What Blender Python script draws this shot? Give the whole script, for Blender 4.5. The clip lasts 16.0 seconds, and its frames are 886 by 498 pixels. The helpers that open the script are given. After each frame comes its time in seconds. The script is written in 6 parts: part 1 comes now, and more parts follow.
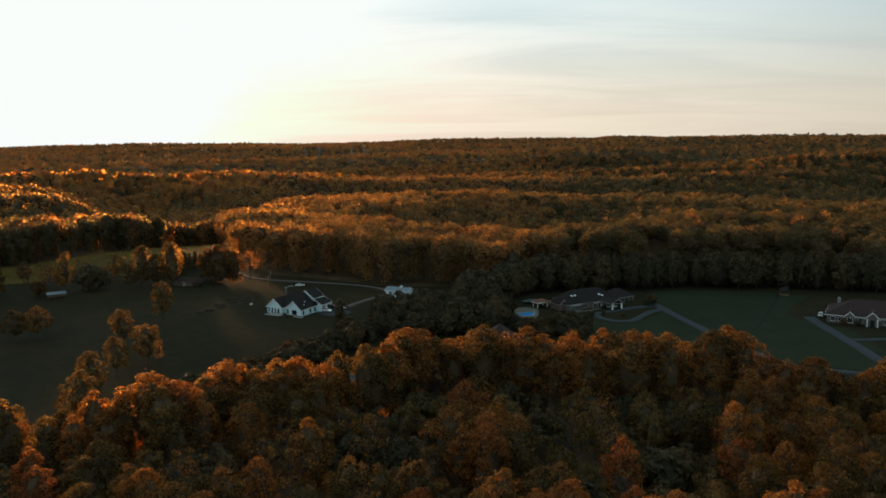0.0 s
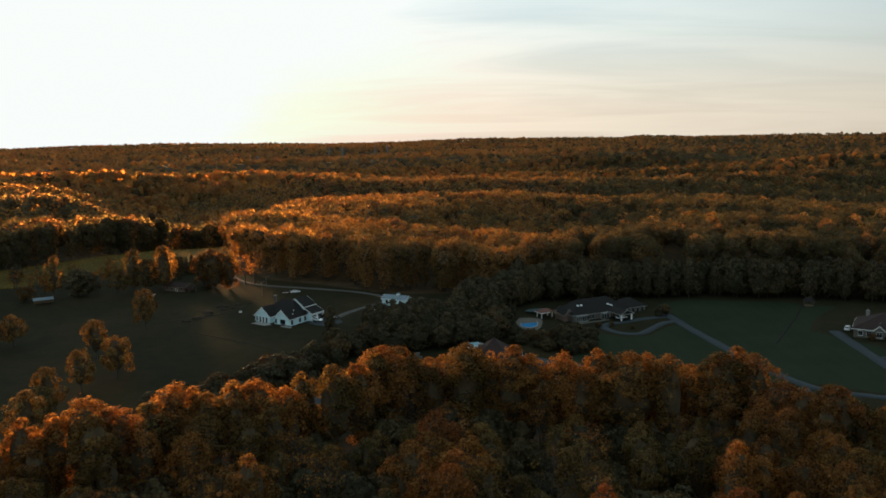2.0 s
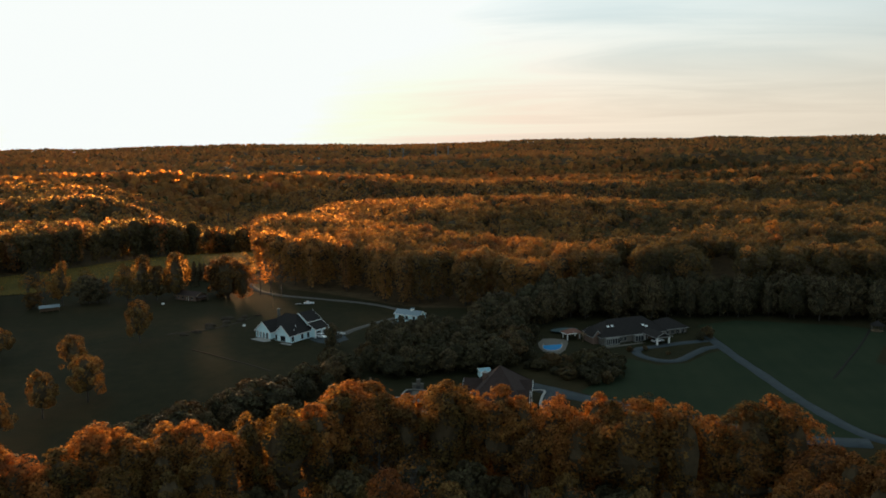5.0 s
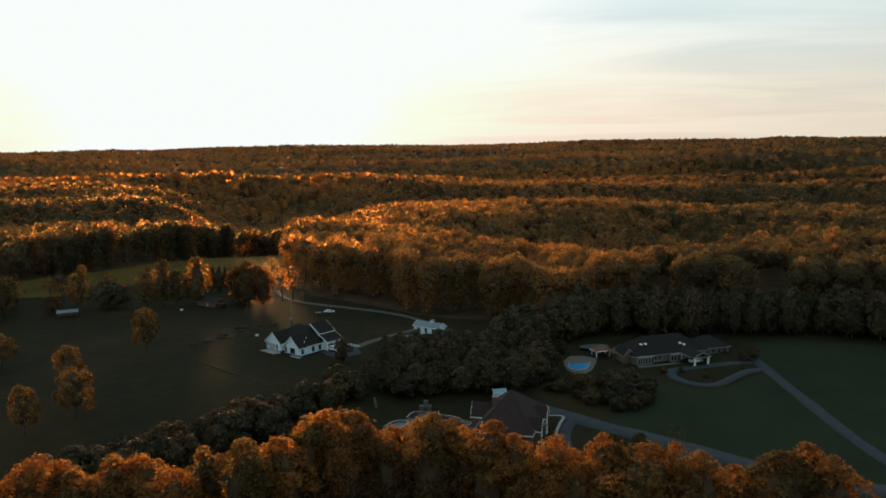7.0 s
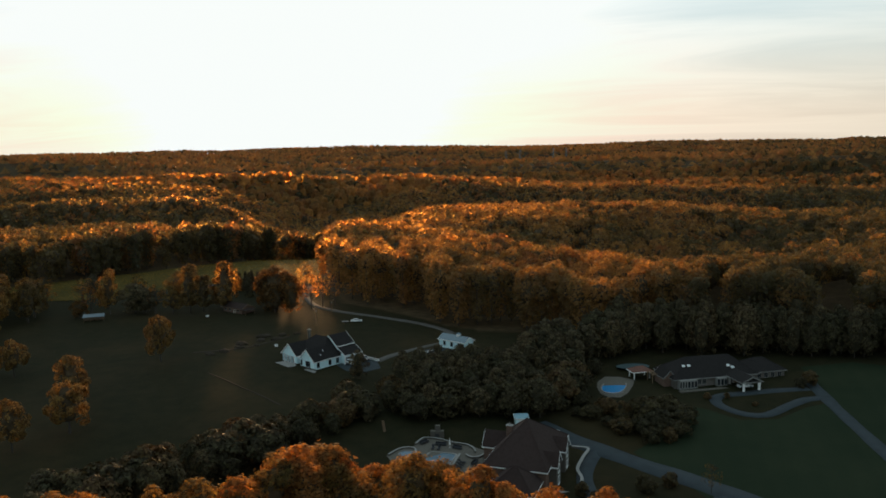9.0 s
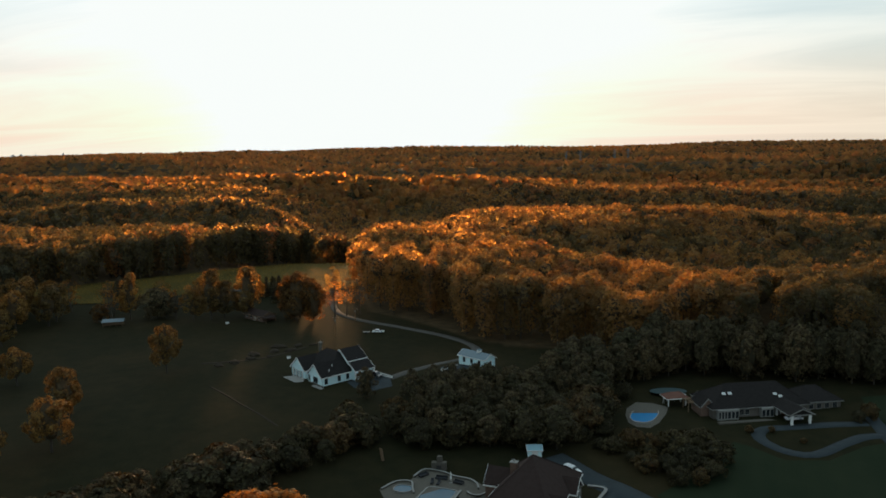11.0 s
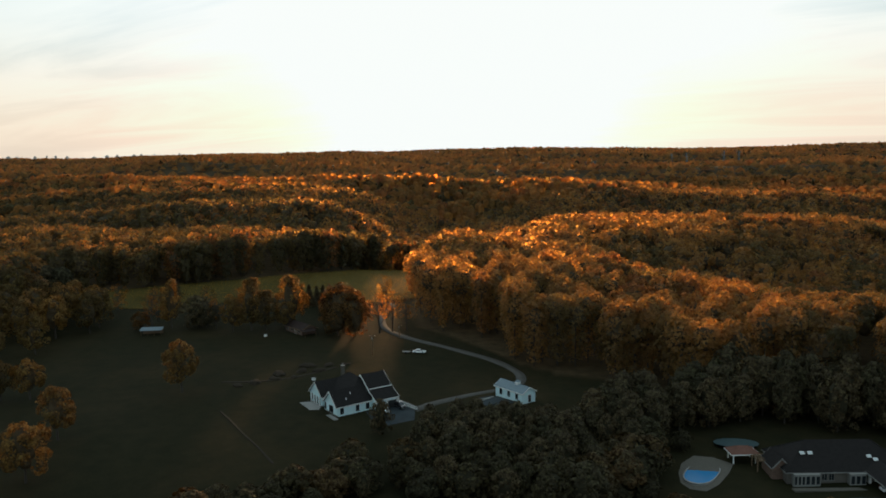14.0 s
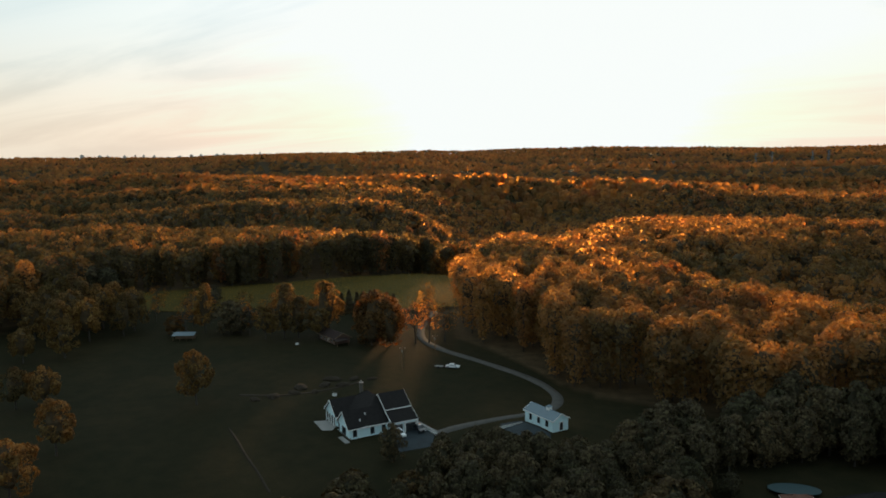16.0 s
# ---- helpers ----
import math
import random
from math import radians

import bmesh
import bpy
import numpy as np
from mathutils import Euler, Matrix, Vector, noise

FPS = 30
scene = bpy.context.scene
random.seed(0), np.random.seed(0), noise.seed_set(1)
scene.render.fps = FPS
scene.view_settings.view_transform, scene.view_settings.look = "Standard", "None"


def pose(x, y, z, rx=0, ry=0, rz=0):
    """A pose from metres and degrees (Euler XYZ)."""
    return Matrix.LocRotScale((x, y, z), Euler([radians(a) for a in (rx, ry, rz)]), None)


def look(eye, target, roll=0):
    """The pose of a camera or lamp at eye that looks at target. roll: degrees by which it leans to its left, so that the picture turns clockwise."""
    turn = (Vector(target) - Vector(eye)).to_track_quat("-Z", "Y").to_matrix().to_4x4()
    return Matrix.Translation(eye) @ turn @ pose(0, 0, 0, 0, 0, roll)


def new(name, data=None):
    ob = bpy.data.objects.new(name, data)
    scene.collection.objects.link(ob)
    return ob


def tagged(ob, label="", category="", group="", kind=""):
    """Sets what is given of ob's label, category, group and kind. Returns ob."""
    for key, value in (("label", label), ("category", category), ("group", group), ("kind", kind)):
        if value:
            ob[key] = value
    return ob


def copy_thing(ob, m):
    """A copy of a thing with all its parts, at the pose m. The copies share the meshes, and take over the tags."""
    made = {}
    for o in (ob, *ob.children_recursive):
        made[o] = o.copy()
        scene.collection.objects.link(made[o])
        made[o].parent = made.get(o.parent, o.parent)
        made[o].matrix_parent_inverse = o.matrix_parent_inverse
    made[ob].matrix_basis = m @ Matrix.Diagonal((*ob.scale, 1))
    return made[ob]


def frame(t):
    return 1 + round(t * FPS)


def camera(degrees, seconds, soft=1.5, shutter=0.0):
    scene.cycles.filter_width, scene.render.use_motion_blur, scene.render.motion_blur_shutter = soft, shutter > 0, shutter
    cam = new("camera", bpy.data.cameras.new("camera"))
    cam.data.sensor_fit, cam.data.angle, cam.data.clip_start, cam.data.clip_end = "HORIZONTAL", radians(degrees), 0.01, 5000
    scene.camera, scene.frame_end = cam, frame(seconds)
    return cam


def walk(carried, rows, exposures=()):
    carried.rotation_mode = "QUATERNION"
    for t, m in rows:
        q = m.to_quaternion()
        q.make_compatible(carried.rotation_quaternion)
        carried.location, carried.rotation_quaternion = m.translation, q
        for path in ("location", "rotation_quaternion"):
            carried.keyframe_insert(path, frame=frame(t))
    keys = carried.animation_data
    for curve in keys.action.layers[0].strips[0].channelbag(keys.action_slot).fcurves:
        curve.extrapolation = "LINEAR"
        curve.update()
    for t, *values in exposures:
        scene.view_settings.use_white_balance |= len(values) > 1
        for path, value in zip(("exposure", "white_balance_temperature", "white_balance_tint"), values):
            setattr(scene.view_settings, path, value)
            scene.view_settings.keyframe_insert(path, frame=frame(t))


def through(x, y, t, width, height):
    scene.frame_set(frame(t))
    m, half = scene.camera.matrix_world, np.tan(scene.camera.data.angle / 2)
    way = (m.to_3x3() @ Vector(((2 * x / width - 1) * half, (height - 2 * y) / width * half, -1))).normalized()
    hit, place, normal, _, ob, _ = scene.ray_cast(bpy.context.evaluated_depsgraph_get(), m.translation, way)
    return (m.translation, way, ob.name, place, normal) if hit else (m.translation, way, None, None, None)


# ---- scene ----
cam = camera(58.0, 16.0, soft=1.7)
METRES, EYE, TILT, LEAN, TURN = 200.0, 76.0, -8.0, 0.9, 0.0
ROWS = [
    (0.0, 0.0, 0.0, 0.0, 0.0, 0.0, -0.0),
    (0.5, 0.0157, 0.0262, 0.0035, 0.49, -0.01, -0.04),
    (1.0, 0.0314, 0.0523, 0.007, 0.96, -0.02, -0.07),
    (1.5, 0.0473, 0.0784, 0.0104, 1.46, -0.02, -0.11),
    (2.0, 0.063, 0.1046, 0.0139, 1.97, -0.02, -0.18),
    (2.5, 0.0788, 0.1309, 0.0176, 2.54, -0.01, -0.27),
    (3.0, 0.0943, 0.1571, 0.021, 3.27, 0.0, -0.37),
    (3.5, 0.1099, 0.1833, 0.0248, 4.13, 0.01, -0.5),
    (4.0, 0.1252, 0.2098, 0.0283, 5.0, 0.01, -0.62),
    (6.5, 0.1982, 0.3468, 0.0487, 9.71, -0.01, -1.22),
    (7.0, 0.2115, 0.3744, 0.0527, 10.89, -0.03, -1.37),
    (7.5, 0.2241, 0.4026, 0.057, 12.09, -0.05, -1.52),
    (8.0, 0.2359, 0.4314, 0.0608, 13.29, -0.06, -1.68),
    (8.5, 0.2476, 0.4595, 0.0648, 14.46, -0.08, -1.82),
    (9.0, 0.2585, 0.4883, 0.0686, 15.6, -0.12, -1.96),
    (11.5, 0.3051, 0.6378, 0.0904, 21.18, -0.3, -2.75),
    (12.0, 0.3126, 0.6679, 0.0947, 22.31, -0.33, -2.9),
    (12.5, 0.32, 0.6985, 0.0991, 23.45, -0.37, -3.07),
    (13.0, 0.3264, 0.7288, 0.1036, 24.68, -0.43, -3.25),
    (13.5, 0.3319, 0.7592, 0.1081, 26.07, -0.5, -3.44),
    (14.0, 0.3357, 0.7908, 0.1134, 27.52, -0.61, -3.65),
    (14.5, 0.3404, 0.8214, 0.1181, 28.98, -0.71, -3.82),
    (15.0, 0.3439, 0.8526, 0.1227, 30.38, -0.82, -3.97),
    (15.5, 0.3465, 0.8832, 0.1271, 31.73, -0.93, -4.13),
    (16.0, 0.3482, 0.9151, 0.1312, 33.06, -1.04, -4.28),
]
walk(cam, [(t, pose(0, 0, EYE, TILT, LEAN, TURN) @ pose(METRES * x, METRES * y, METRES * z, 90 + pitch, roll, yaw)) for t, x, y, z, yaw, pitch, roll in ROWS])

# ---- world, sun and exposure ----
SUN_AZ, SUN_EL = -26.2, 3.0            # degrees from +y towards +x, and above the horizon
sun_dir = Vector((math.sin(radians(SUN_AZ)) * math.cos(radians(SUN_EL)), math.cos(radians(SUN_AZ)) * math.cos(radians(SUN_EL)), math.sin(radians(SUN_EL))))
scene.view_settings.exposure = 0.0

world = bpy.data.worlds.new("evening_sky")
scene.world = world
world.use_nodes = True
wt = world.node_tree
wt.nodes.clear()


def wnode(kind, **values):
    n = wt.nodes.new(kind)
    for key, value in values.items():
        if key in n.inputs:
            n.inputs[key].default_value = value
    return n


def wmath(op, a, b=None, clamp=False):
    n = wt.nodes.new("ShaderNodeMath")
    n.operation, n.use_clamp = op, clamp
    for slot, v in zip(n.inputs, (a, b)):
        if v is None:
            continue
        if isinstance(v, (int, float)):
            slot.default_value = v
        else:
            wt.links.new(v, slot)
    return n.outputs[0]


def wmix(fac, a, b, blend="MIX"):
    n = wt.nodes.new("ShaderNodeMix")
    n.data_type, n.blend_type, n.clamp_factor = "RGBA", blend, True
    for slot, v in ((n.inputs[0], fac), (n.inputs[6], a), (n.inputs[7], b)):
        if isinstance(v, (int, float)):
            slot.default_value = v
        elif isinstance(v, tuple):
            slot.default_value = (*v, 1)
        else:
            wt.links.new(v, slot)
    return n.outputs[2]


sky = wt.nodes.new("ShaderNodeTexSky")
sky.sky_type, sky.sun_disc = "NISHITA", False
sky.sun_elevation, sky.sun_rotation = radians(SUN_EL), radians(SUN_AZ)
sky.altitude, sky.air_density, sky.dust_density, sky.ozone_density = 150, 1.0, 2.0, 1.0
coord = wt.nodes.new("ShaderNodeTexCoord")
split = wt.nodes.new("ShaderNodeSeparateXYZ")
wt.links.new(coord.outputs["Generated"], split.inputs[0])
dx, dy, dz = split.outputs
dot = wt.nodes.new("ShaderNodeVectorMath")
dot.operation = "DOT_PRODUCT"
wt.links.new(coord.outputs["Generated"], dot.inputs[0])
dot.inputs[1].default_value = sun_dir
toward = wmath("MAXIMUM", dot.outputs["Value"], 0.0)
# thin high cloud: a sheet overhead, drawn out along one direction
above = wmath("ADD", wmath("MAXIMUM", dz, 0.0), 0.11)
sheet = wt.nodes.new("ShaderNodeCombineXYZ")
wt.links.new(wmath("DIVIDE", dx, above), sheet.inputs[0])
wt.links.new(wmath("DIVIDE", dy, above), sheet.inputs[1])
turn = wt.nodes.new("ShaderNodeMapping")
turn.inputs["Rotation"].default_value = (0, 0, radians(24))
turn.inputs["Scale"].default_value = (0.45, 1.1, 1)
wt.links.new(sheet.outputs[0], turn.inputs["Vector"])
cirrus = wnode("ShaderNodeTexNoise", Scale=0.75, Detail=9.0, Roughness=0.56, Distortion=0.9)
wt.links.new(turn.outputs[0], cirrus.inputs["Vector"])
veil = wt.nodes.new("ShaderNodeMapRange")
veil.interpolation_type = "SMOOTHSTEP"
veil.inputs[1].default_value, veil.inputs[2].default_value = 0.34, 0.64
wt.links.new(cirrus.outputs[0], veil.inputs[0])
height01 = wt.nodes.new("ShaderNodeMapRange")
height01.interpolation_type = "SMOOTHSTEP"
height01.inputs[1].default_value, height01.inputs[2].default_value = -0.01, 0.17
wt.links.new(dz, height01.inputs[0])
cloud_low, cloud_high, cloud_gap = (0.85, 0.77, 0.63), (0.79, 0.88, 0.87), (0.58, 0.72, 0.75)
cloud = wmix(height01.outputs[0], cloud_low, cloud_high)
clear = wmix(height01.outputs[0], (0.74, 0.66, 0.54), cloud_gap)
veiled = wmix(veil.outputs[0], clear, cloud)
away = wt.nodes.new("ShaderNodeMapRange")        # away from the sun the sky is a cool even blue
away.interpolation_type = "SMOOTHSTEP"
away.inputs[1].default_value, away.inputs[2].default_value = 0.36, 0.94
wt.links.new(dot.outputs["Value"], away.inputs[0])
far_side = wmix(height01.outputs[0], (0.61, 0.55, 0.45), (0.37, 0.49, 0.535))
veiled = wmix(away.outputs[0], far_side, veiled)
airlight = wt.nodes.new("ShaderNodeVectorMath")
airlight.operation = "SCALE"
wt.links.new(sky.outputs[0], airlight.inputs[0])
airlight.inputs["Scale"].default_value = 0.02
summed = wmix(1.0, veiled, airlight.outputs[0], "ADD")
wide = wmath("MULTIPLY", wmath("POWER", toward, 16.0), 0.13)
tight = wmath("MULTIPLY", wmath("POWER", toward, 110.0), 0.42)
core = wmath("MULTIPLY", wmath("POWER", toward, 2500.0), 2.0)
glow = wmath("ADD", wmath("ADD", wide, tight), core)
glow_tint = wmix(1.0, (0.95, 1.0, 1.75), glow, "MULTIPLY")
total = wmix(1.0, wmix(1.0, summed, glow_tint, "ADD"), (0.945, 0.985, 0.965), "DARKEN")
background = wt.nodes.new("ShaderNodeBackground")
background.inputs["Strength"].default_value = 1.0
wt.links.new(total, background.inputs["Color"])
wout = wt.nodes.new("ShaderNodeOutputWorld")
wt.links.new(background.outputs[0], wout.inputs["Surface"])

sun = new("sun", bpy.data.lights.new("sun", "SUN"))
sun.data.energy, sun.data.angle, sun.data.color = 7.4, radians(7.0), (1.0, 0.57, 0.25)
sun.matrix_world = look(sun_dir * 900, (0, 0, 0))


# ---- materials ----
class Surface:
    """A small builder of node materials."""

    def __init__(self, name):
        self.mat = bpy.data.materials.new(name)
        self.mat.use_nodes = True
        self.tree = self.mat.node_tree
        self.bsdf = self.tree.nodes["Principled BSDF"]
        self.out = self.tree.nodes["Material Output"]

    def node(self, kind, **values):
        n = self.tree.nodes.new(kind)
        for key, value in values.items():
            n.inputs[key].default_value = value
        return n

    def link(self, a, b):
        self.tree.links.new(a, b)

    def noise(self, scale, detail=4.0, rough=0.55, stretch=None, space="Object"):
        tc = self.node("ShaderNodeTexCoord")
        src = tc.outputs[space]
        if stretch:
            m = self.node("ShaderNodeMapping")
            m.inputs["Scale"].default_value = stretch
            self.link(src, m.inputs["Vector"])
            src = m.outputs[0]
        n = self.node("ShaderNodeTexNoise", Scale=scale, Detail=detail, Roughness=rough)
        self.link(src, n.inputs["Vector"])
        return n.outputs[0]

    def ramp(self, fac, stops):
        r = self.node("ShaderNodeValToRGB")
        el = r.color_ramp.elements
        while len(el) < len(stops):
            el.new(0.5)
        for e, (p, c) in zip(el, stops):
            e.position, e.color = p, (*c, 1)
        self.link(fac, r.inputs[0])
        return r.outputs[0]

    def mix(self, fac, a, b, blend="MIX"):
        n = self.node("ShaderNodeMix")
        n.data_type, n.blend_type = "RGBA", blend
        for slot, v in ((n.inputs[0], fac), (n.inputs[6], a), (n.inputs[7], b)):
            if isinstance(v, (int, float)):
                slot.default_value = v
            elif isinstance(v, tuple):
                slot.default_value = (*v, 1)
            else:
                self.link(v, slot)
        return n.outputs[2]

    def bump(self, fac, strength, distance):
        b = self.node("ShaderNodeBump", Strength=strength, Distance=distance)
        self.link(fac, b.inputs["Height"])
        self.link(b.outputs[0], self.bsdf.inputs["Normal"])
        return self

    def color(self, c):
        if isinstance(c, tuple):
            self.bsdf.inputs["Base Color"].default_value = (*c, 1)
        else:
            self.link(c, self.bsdf.inputs["Base Color"])
        return self

    def set(self, **values):
        for key, value in values.items():
            self.bsdf.inputs[key.replace("_", " ")].default_value = value
        return self


def plain(name, base, rough=0.6, vary=0.25, scale=3.0, metal=0.0, bump=0.15):
    """A painted or mineral surface with two scales of stain and a fine grain."""
    s = Surface(name)
    coarse, fine = s.noise(scale, 5), s.noise(scale * 9, 3)
    dark = tuple(v * (1 - vary) for v in base)
    lite = tuple(min(1.0, v * (1 + vary * 0.6)) for v in base)
    c = s.ramp(coarse, [(0.25, dark), (0.5, base), (0.8, lite)])
    c = s.mix(0.25, c, s.ramp(fine, [(0.3, dark), (0.75, lite)]))
    s.color(c).set(Roughness=rough, Metallic=metal)
    if rough > 0.7:
        s.bsdf.inputs["Specular IOR Level"].default_value = 0.12
    if bump:
        s.bump(fine, bump, 0.02)
    return s.mat


def leafy(name, stops, through=0.45, tint=False, loose=0.3, onward=0.6, mottled=0.0, spread=1.0, vary=1.0):
    """Foliage: the tree's own hue, leaf by leaf variation, and light that comes through the leaf."""
    s = Surface(name)
    if tint:
        a = s.node("ShaderNodeAttribute")
        a.attribute_name = "tint"
        hue = a.outputs["Fac"]
    else:
        hue = s.node("ShaderNodeObjectInfo").outputs["Random"]
    base = s.ramp(hue, stops)
    island = s.node("ShaderNodeNewGeometry").outputs["Random Per Island"]
    v = s.ramp(island, [(0.0, (0.42, 0.38, 0.38)), (0.6, (1.0, 1.0, 1.0)), (1.0, (1.6, 1.7, 1.5))])
    if vary < 1.0:
        v = s.mix(vary, (1.0, 1.0, 1.0), v)
    c = s.mix(1.0, base, v, "MULTIPLY")
    if mottled:
        clumps = s.noise(mottled, 5, 0.65)
        c = s.mix(1.0, c, s.ramp(clumps, [(0.32, (0.6, 0.58, 0.58)), (0.66, (1.3, 1.28, 1.2))]), "MULTIPLY")
        s.bump(clumps, 0.6, 0.8)
    s.color(c).set(Roughness=0.62)
    s.bsdf.inputs["Specular IOR Level"].default_value = 0.05
    t = s.node("ShaderNodeBsdfTranslucent")
    warm = s.mix(1.0, c, (1.6, 1.1, 0.52), "MULTIPLY")
    s.link(warm, t.inputs["Color"])
    ahead = s.node("ShaderNodeBsdfRefraction", IOR=1.26, Roughness=spread)
    s.link(warm, ahead.inputs["Color"])
    lit = s.node("ShaderNodeMixShader")
    lit.inputs[0].default_value = onward
    s.link(t.outputs[0], lit.inputs[1])
    s.link(ahead.outputs[0], lit.inputs[2])
    m = s.node("ShaderNodeMixShader")
    m.inputs[0].default_value = through
    s.link(s.bsdf.outputs[0], m.inputs[1])
    s.link(lit.outputs[0], m.inputs[2])
    gaps = s.node("ShaderNodeBsdfTransparent")
    gaps.inputs["Color"].default_value = (1.0, 0.93, 0.80, 1)
    porous = s.node("ShaderNodeMixShader")
    porous.inputs[0].default_value = loose
    s.link(m.outputs[0], porous.inputs[1])
    s.link(gaps.outputs[0], porous.inputs[2])
    s.link(porous.outputs[0], s.out.inputs["Surface"])
    return s.mat


AUTUMN = [(0.0, (0.148, 0.125, 0.063)), (0.2, (0.240, 0.168, 0.074)), (0.42, (0.324, 0.183, 0.074)), (0.62, (0.380, 0.227, 0.085)),
          (0.8, (0.307, 0.146, 0.068)), (0.92, (0.196, 0.146, 0.068)), (1.0, (0.113, 0.100, 0.057))]
EVERGREEN = [(0.0, (0.058, 0.053, 0.031)), (0.5, (0.078, 0.063, 0.038)), (1.0, (0.100, 0.075, 0.042))]
mat_autumn = leafy("autumn_leaves", AUTUMN, 0.75, loose=0.28)
DULL = [(0.0, (0.106, 0.085, 0.046)), (0.35, (0.186, 0.131, 0.058)), (0.7, (0.267, 0.172, 0.066)), (1.0, (0.127, 0.111, 0.053))]
mat_dull = leafy("fading_leaves", DULL, 0.55, loose=0.14)
AUTUMN_FAR = [(0.0, (0.151, 0.138, 0.085)), (0.2, (0.230, 0.180, 0.099)), (0.42, (0.309, 0.201, 0.099)), (0.62, (0.370, 0.251, 0.113)),
              (0.8, (0.292, 0.161, 0.091)), (0.92, (0.177, 0.152, 0.091)), (1.0, (0.106, 0.107, 0.074))]
mat_autumn_far = leafy("autumn_leaves_far", AUTUMN_FAR, 0.68, tint=True, loose=0.22, onward=0.45, spread=0.9, vary=0.4)
mat_canopy = leafy("far_canopy", AUTUMN_FAR, 0.75, tint=True, loose=0.30, onward=0.4, mottled=0.3, spread=0.95, vary=0.3)
mat_russet = leafy("russet_leaves", [(0.0, (0.100, 0.062, 0.028)), (1.0, (0.140, 0.080, 0.033))], 0.5, loose=0.15)
mat_green = leafy("evergreen_needles", EVERGREEN, through=0.2, loose=0.04)
mat_shrub = leafy("dull_shrub_leaves", [(0.0, (0.051, 0.046, 0.029)), (0.6, (0.079, 0.064, 0.035)), (1.0, (0.114, 0.070, 0.034))], through=0.3, loose=0.04)

# dark opaque cores, added unseen inside the crowns to block the low sun
mat_heart = plain("sun_block_core", (0.085, 0.060, 0.034), 0.9, 0.5, 0.9, bump=0.8)
mat_heart_green = plain("sun_block_core_green", (0.050, 0.044, 0.026), 0.9, 0.4, 0.9, bump=0.8)

s = Surface("bark")
grain = s.noise(6.0, 5, stretch=(3, 3, 0.5))
s.color(s.ramp(grain, [(0.25, (0.026, 0.020, 0.016)), (0.8, (0.085, 0.068, 0.054))])).set(Roughness=0.9).bump(grain, 0.6, 0.05)
mat_bark = s.mat

s = Surface("ground_cover")
att = s.node("ShaderNodeAttribute")
att.attribute_name = "litter"
broad, mid, fine = s.noise(0.018, 5), s.noise(0.22, 5), s.noise(2.6, 4)
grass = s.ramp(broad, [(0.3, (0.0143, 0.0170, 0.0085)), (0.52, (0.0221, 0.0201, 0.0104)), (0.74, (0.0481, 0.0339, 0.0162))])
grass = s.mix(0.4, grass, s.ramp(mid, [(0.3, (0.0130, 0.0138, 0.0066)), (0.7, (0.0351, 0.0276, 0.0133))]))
leaf = s.ramp(mid, [(0.3, (0.050, 0.036, 0.021)), (0.7, (0.095, 0.064, 0.035))])
both = s.mix(att.outputs["Fac"], grass, leaf)
s.color(s.mix(0.35, both, s.ramp(fine, [(0.25, (0.4, 0.4, 0.4)), (0.8, (1.5, 1.5, 1.4))]), "MULTIPLY")).set(Roughness=0.95)
s.bump(s.mix(0.5, mid, fine), 0.7, 0.25)
s.bsdf.inputs["Specular IOR Level"].default_value = 0.04
mat_ground = s.mat

s = Surface("lawn")
stripes = s.node("ShaderNodeTexWave", Scale=0.055, Distortion=1.5, Detail=2.0)
tc = s.node("ShaderNodeTexCoord")
s.link(tc.outputs["Object"], stripes.inputs["Vector"])
broad, fine = s.noise(0.05, 5), s.noise(3.0, 3)
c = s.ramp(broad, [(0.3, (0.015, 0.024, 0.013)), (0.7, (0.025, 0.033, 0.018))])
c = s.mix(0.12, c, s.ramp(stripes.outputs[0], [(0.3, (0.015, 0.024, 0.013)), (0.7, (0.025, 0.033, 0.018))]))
s.color(s.mix(0.3, c, s.ramp(fine, [(0.25, (0.5, 0.5, 0.5)), (0.8, (1.4, 1.4, 1.3))]), "MULTIPLY")).set(Roughness=0.95).bump(fine, 0.5, 0.1)
s.bsdf.inputs["Specular IOR Level"].default_value = 0.04
mat_lawn = s.mat

s = Surface("hay_meadow")
broad, fine = s.noise(0.03, 5, stretch=(1, 0.4, 1)), s.noise(1.6, 4)
c = s.ramp(broad, [(0.3, (0.059, 0.048, 0.015)), (0.55, (0.096, 0.070, 0.019)), (0.8, (0.077, 0.062, 0.020))])
s.color(s.mix(0.4, c, s.ramp(fine, [(0.25, (0.55, 0.55, 0.5)), (0.8, (1.4, 1.35, 1.2))]), "MULTIPLY")).set(Roughness=0.9).bump(fine, 0.8, 0.2)
s.bsdf.inputs["Specular IOR Level"].default_value = 0.04
mat_meadow = s.mat

mat_gravel = plain("pale_gravel", (0.092, 0.086, 0.078), 0.95, 0.35, 0.5, bump=0.5)
mat_asphalt = plain("worn_asphalt", (0.036, 0.046, 0.052), 0.85, 0.3, 0.4, bump=0.3)
mat_concrete = plain("concrete", (0.27, 0.262, 0.25), 0.85, 0.2, 0.6, bump=0.3)
mat_soil = plain("bare_soil", (0.034, 0.026, 0.018), 0.95, 0.5, 0.7, bump=0.9)
mat_white = plain("white_siding", (0.68, 0.88, 0.92), 0.55, 0.08, 0.8, bump=0.1)
mat_trim = plain("white_trim", (0.82, 0.82, 0.80), 0.5, 0.05, 1.0, bump=0.0)
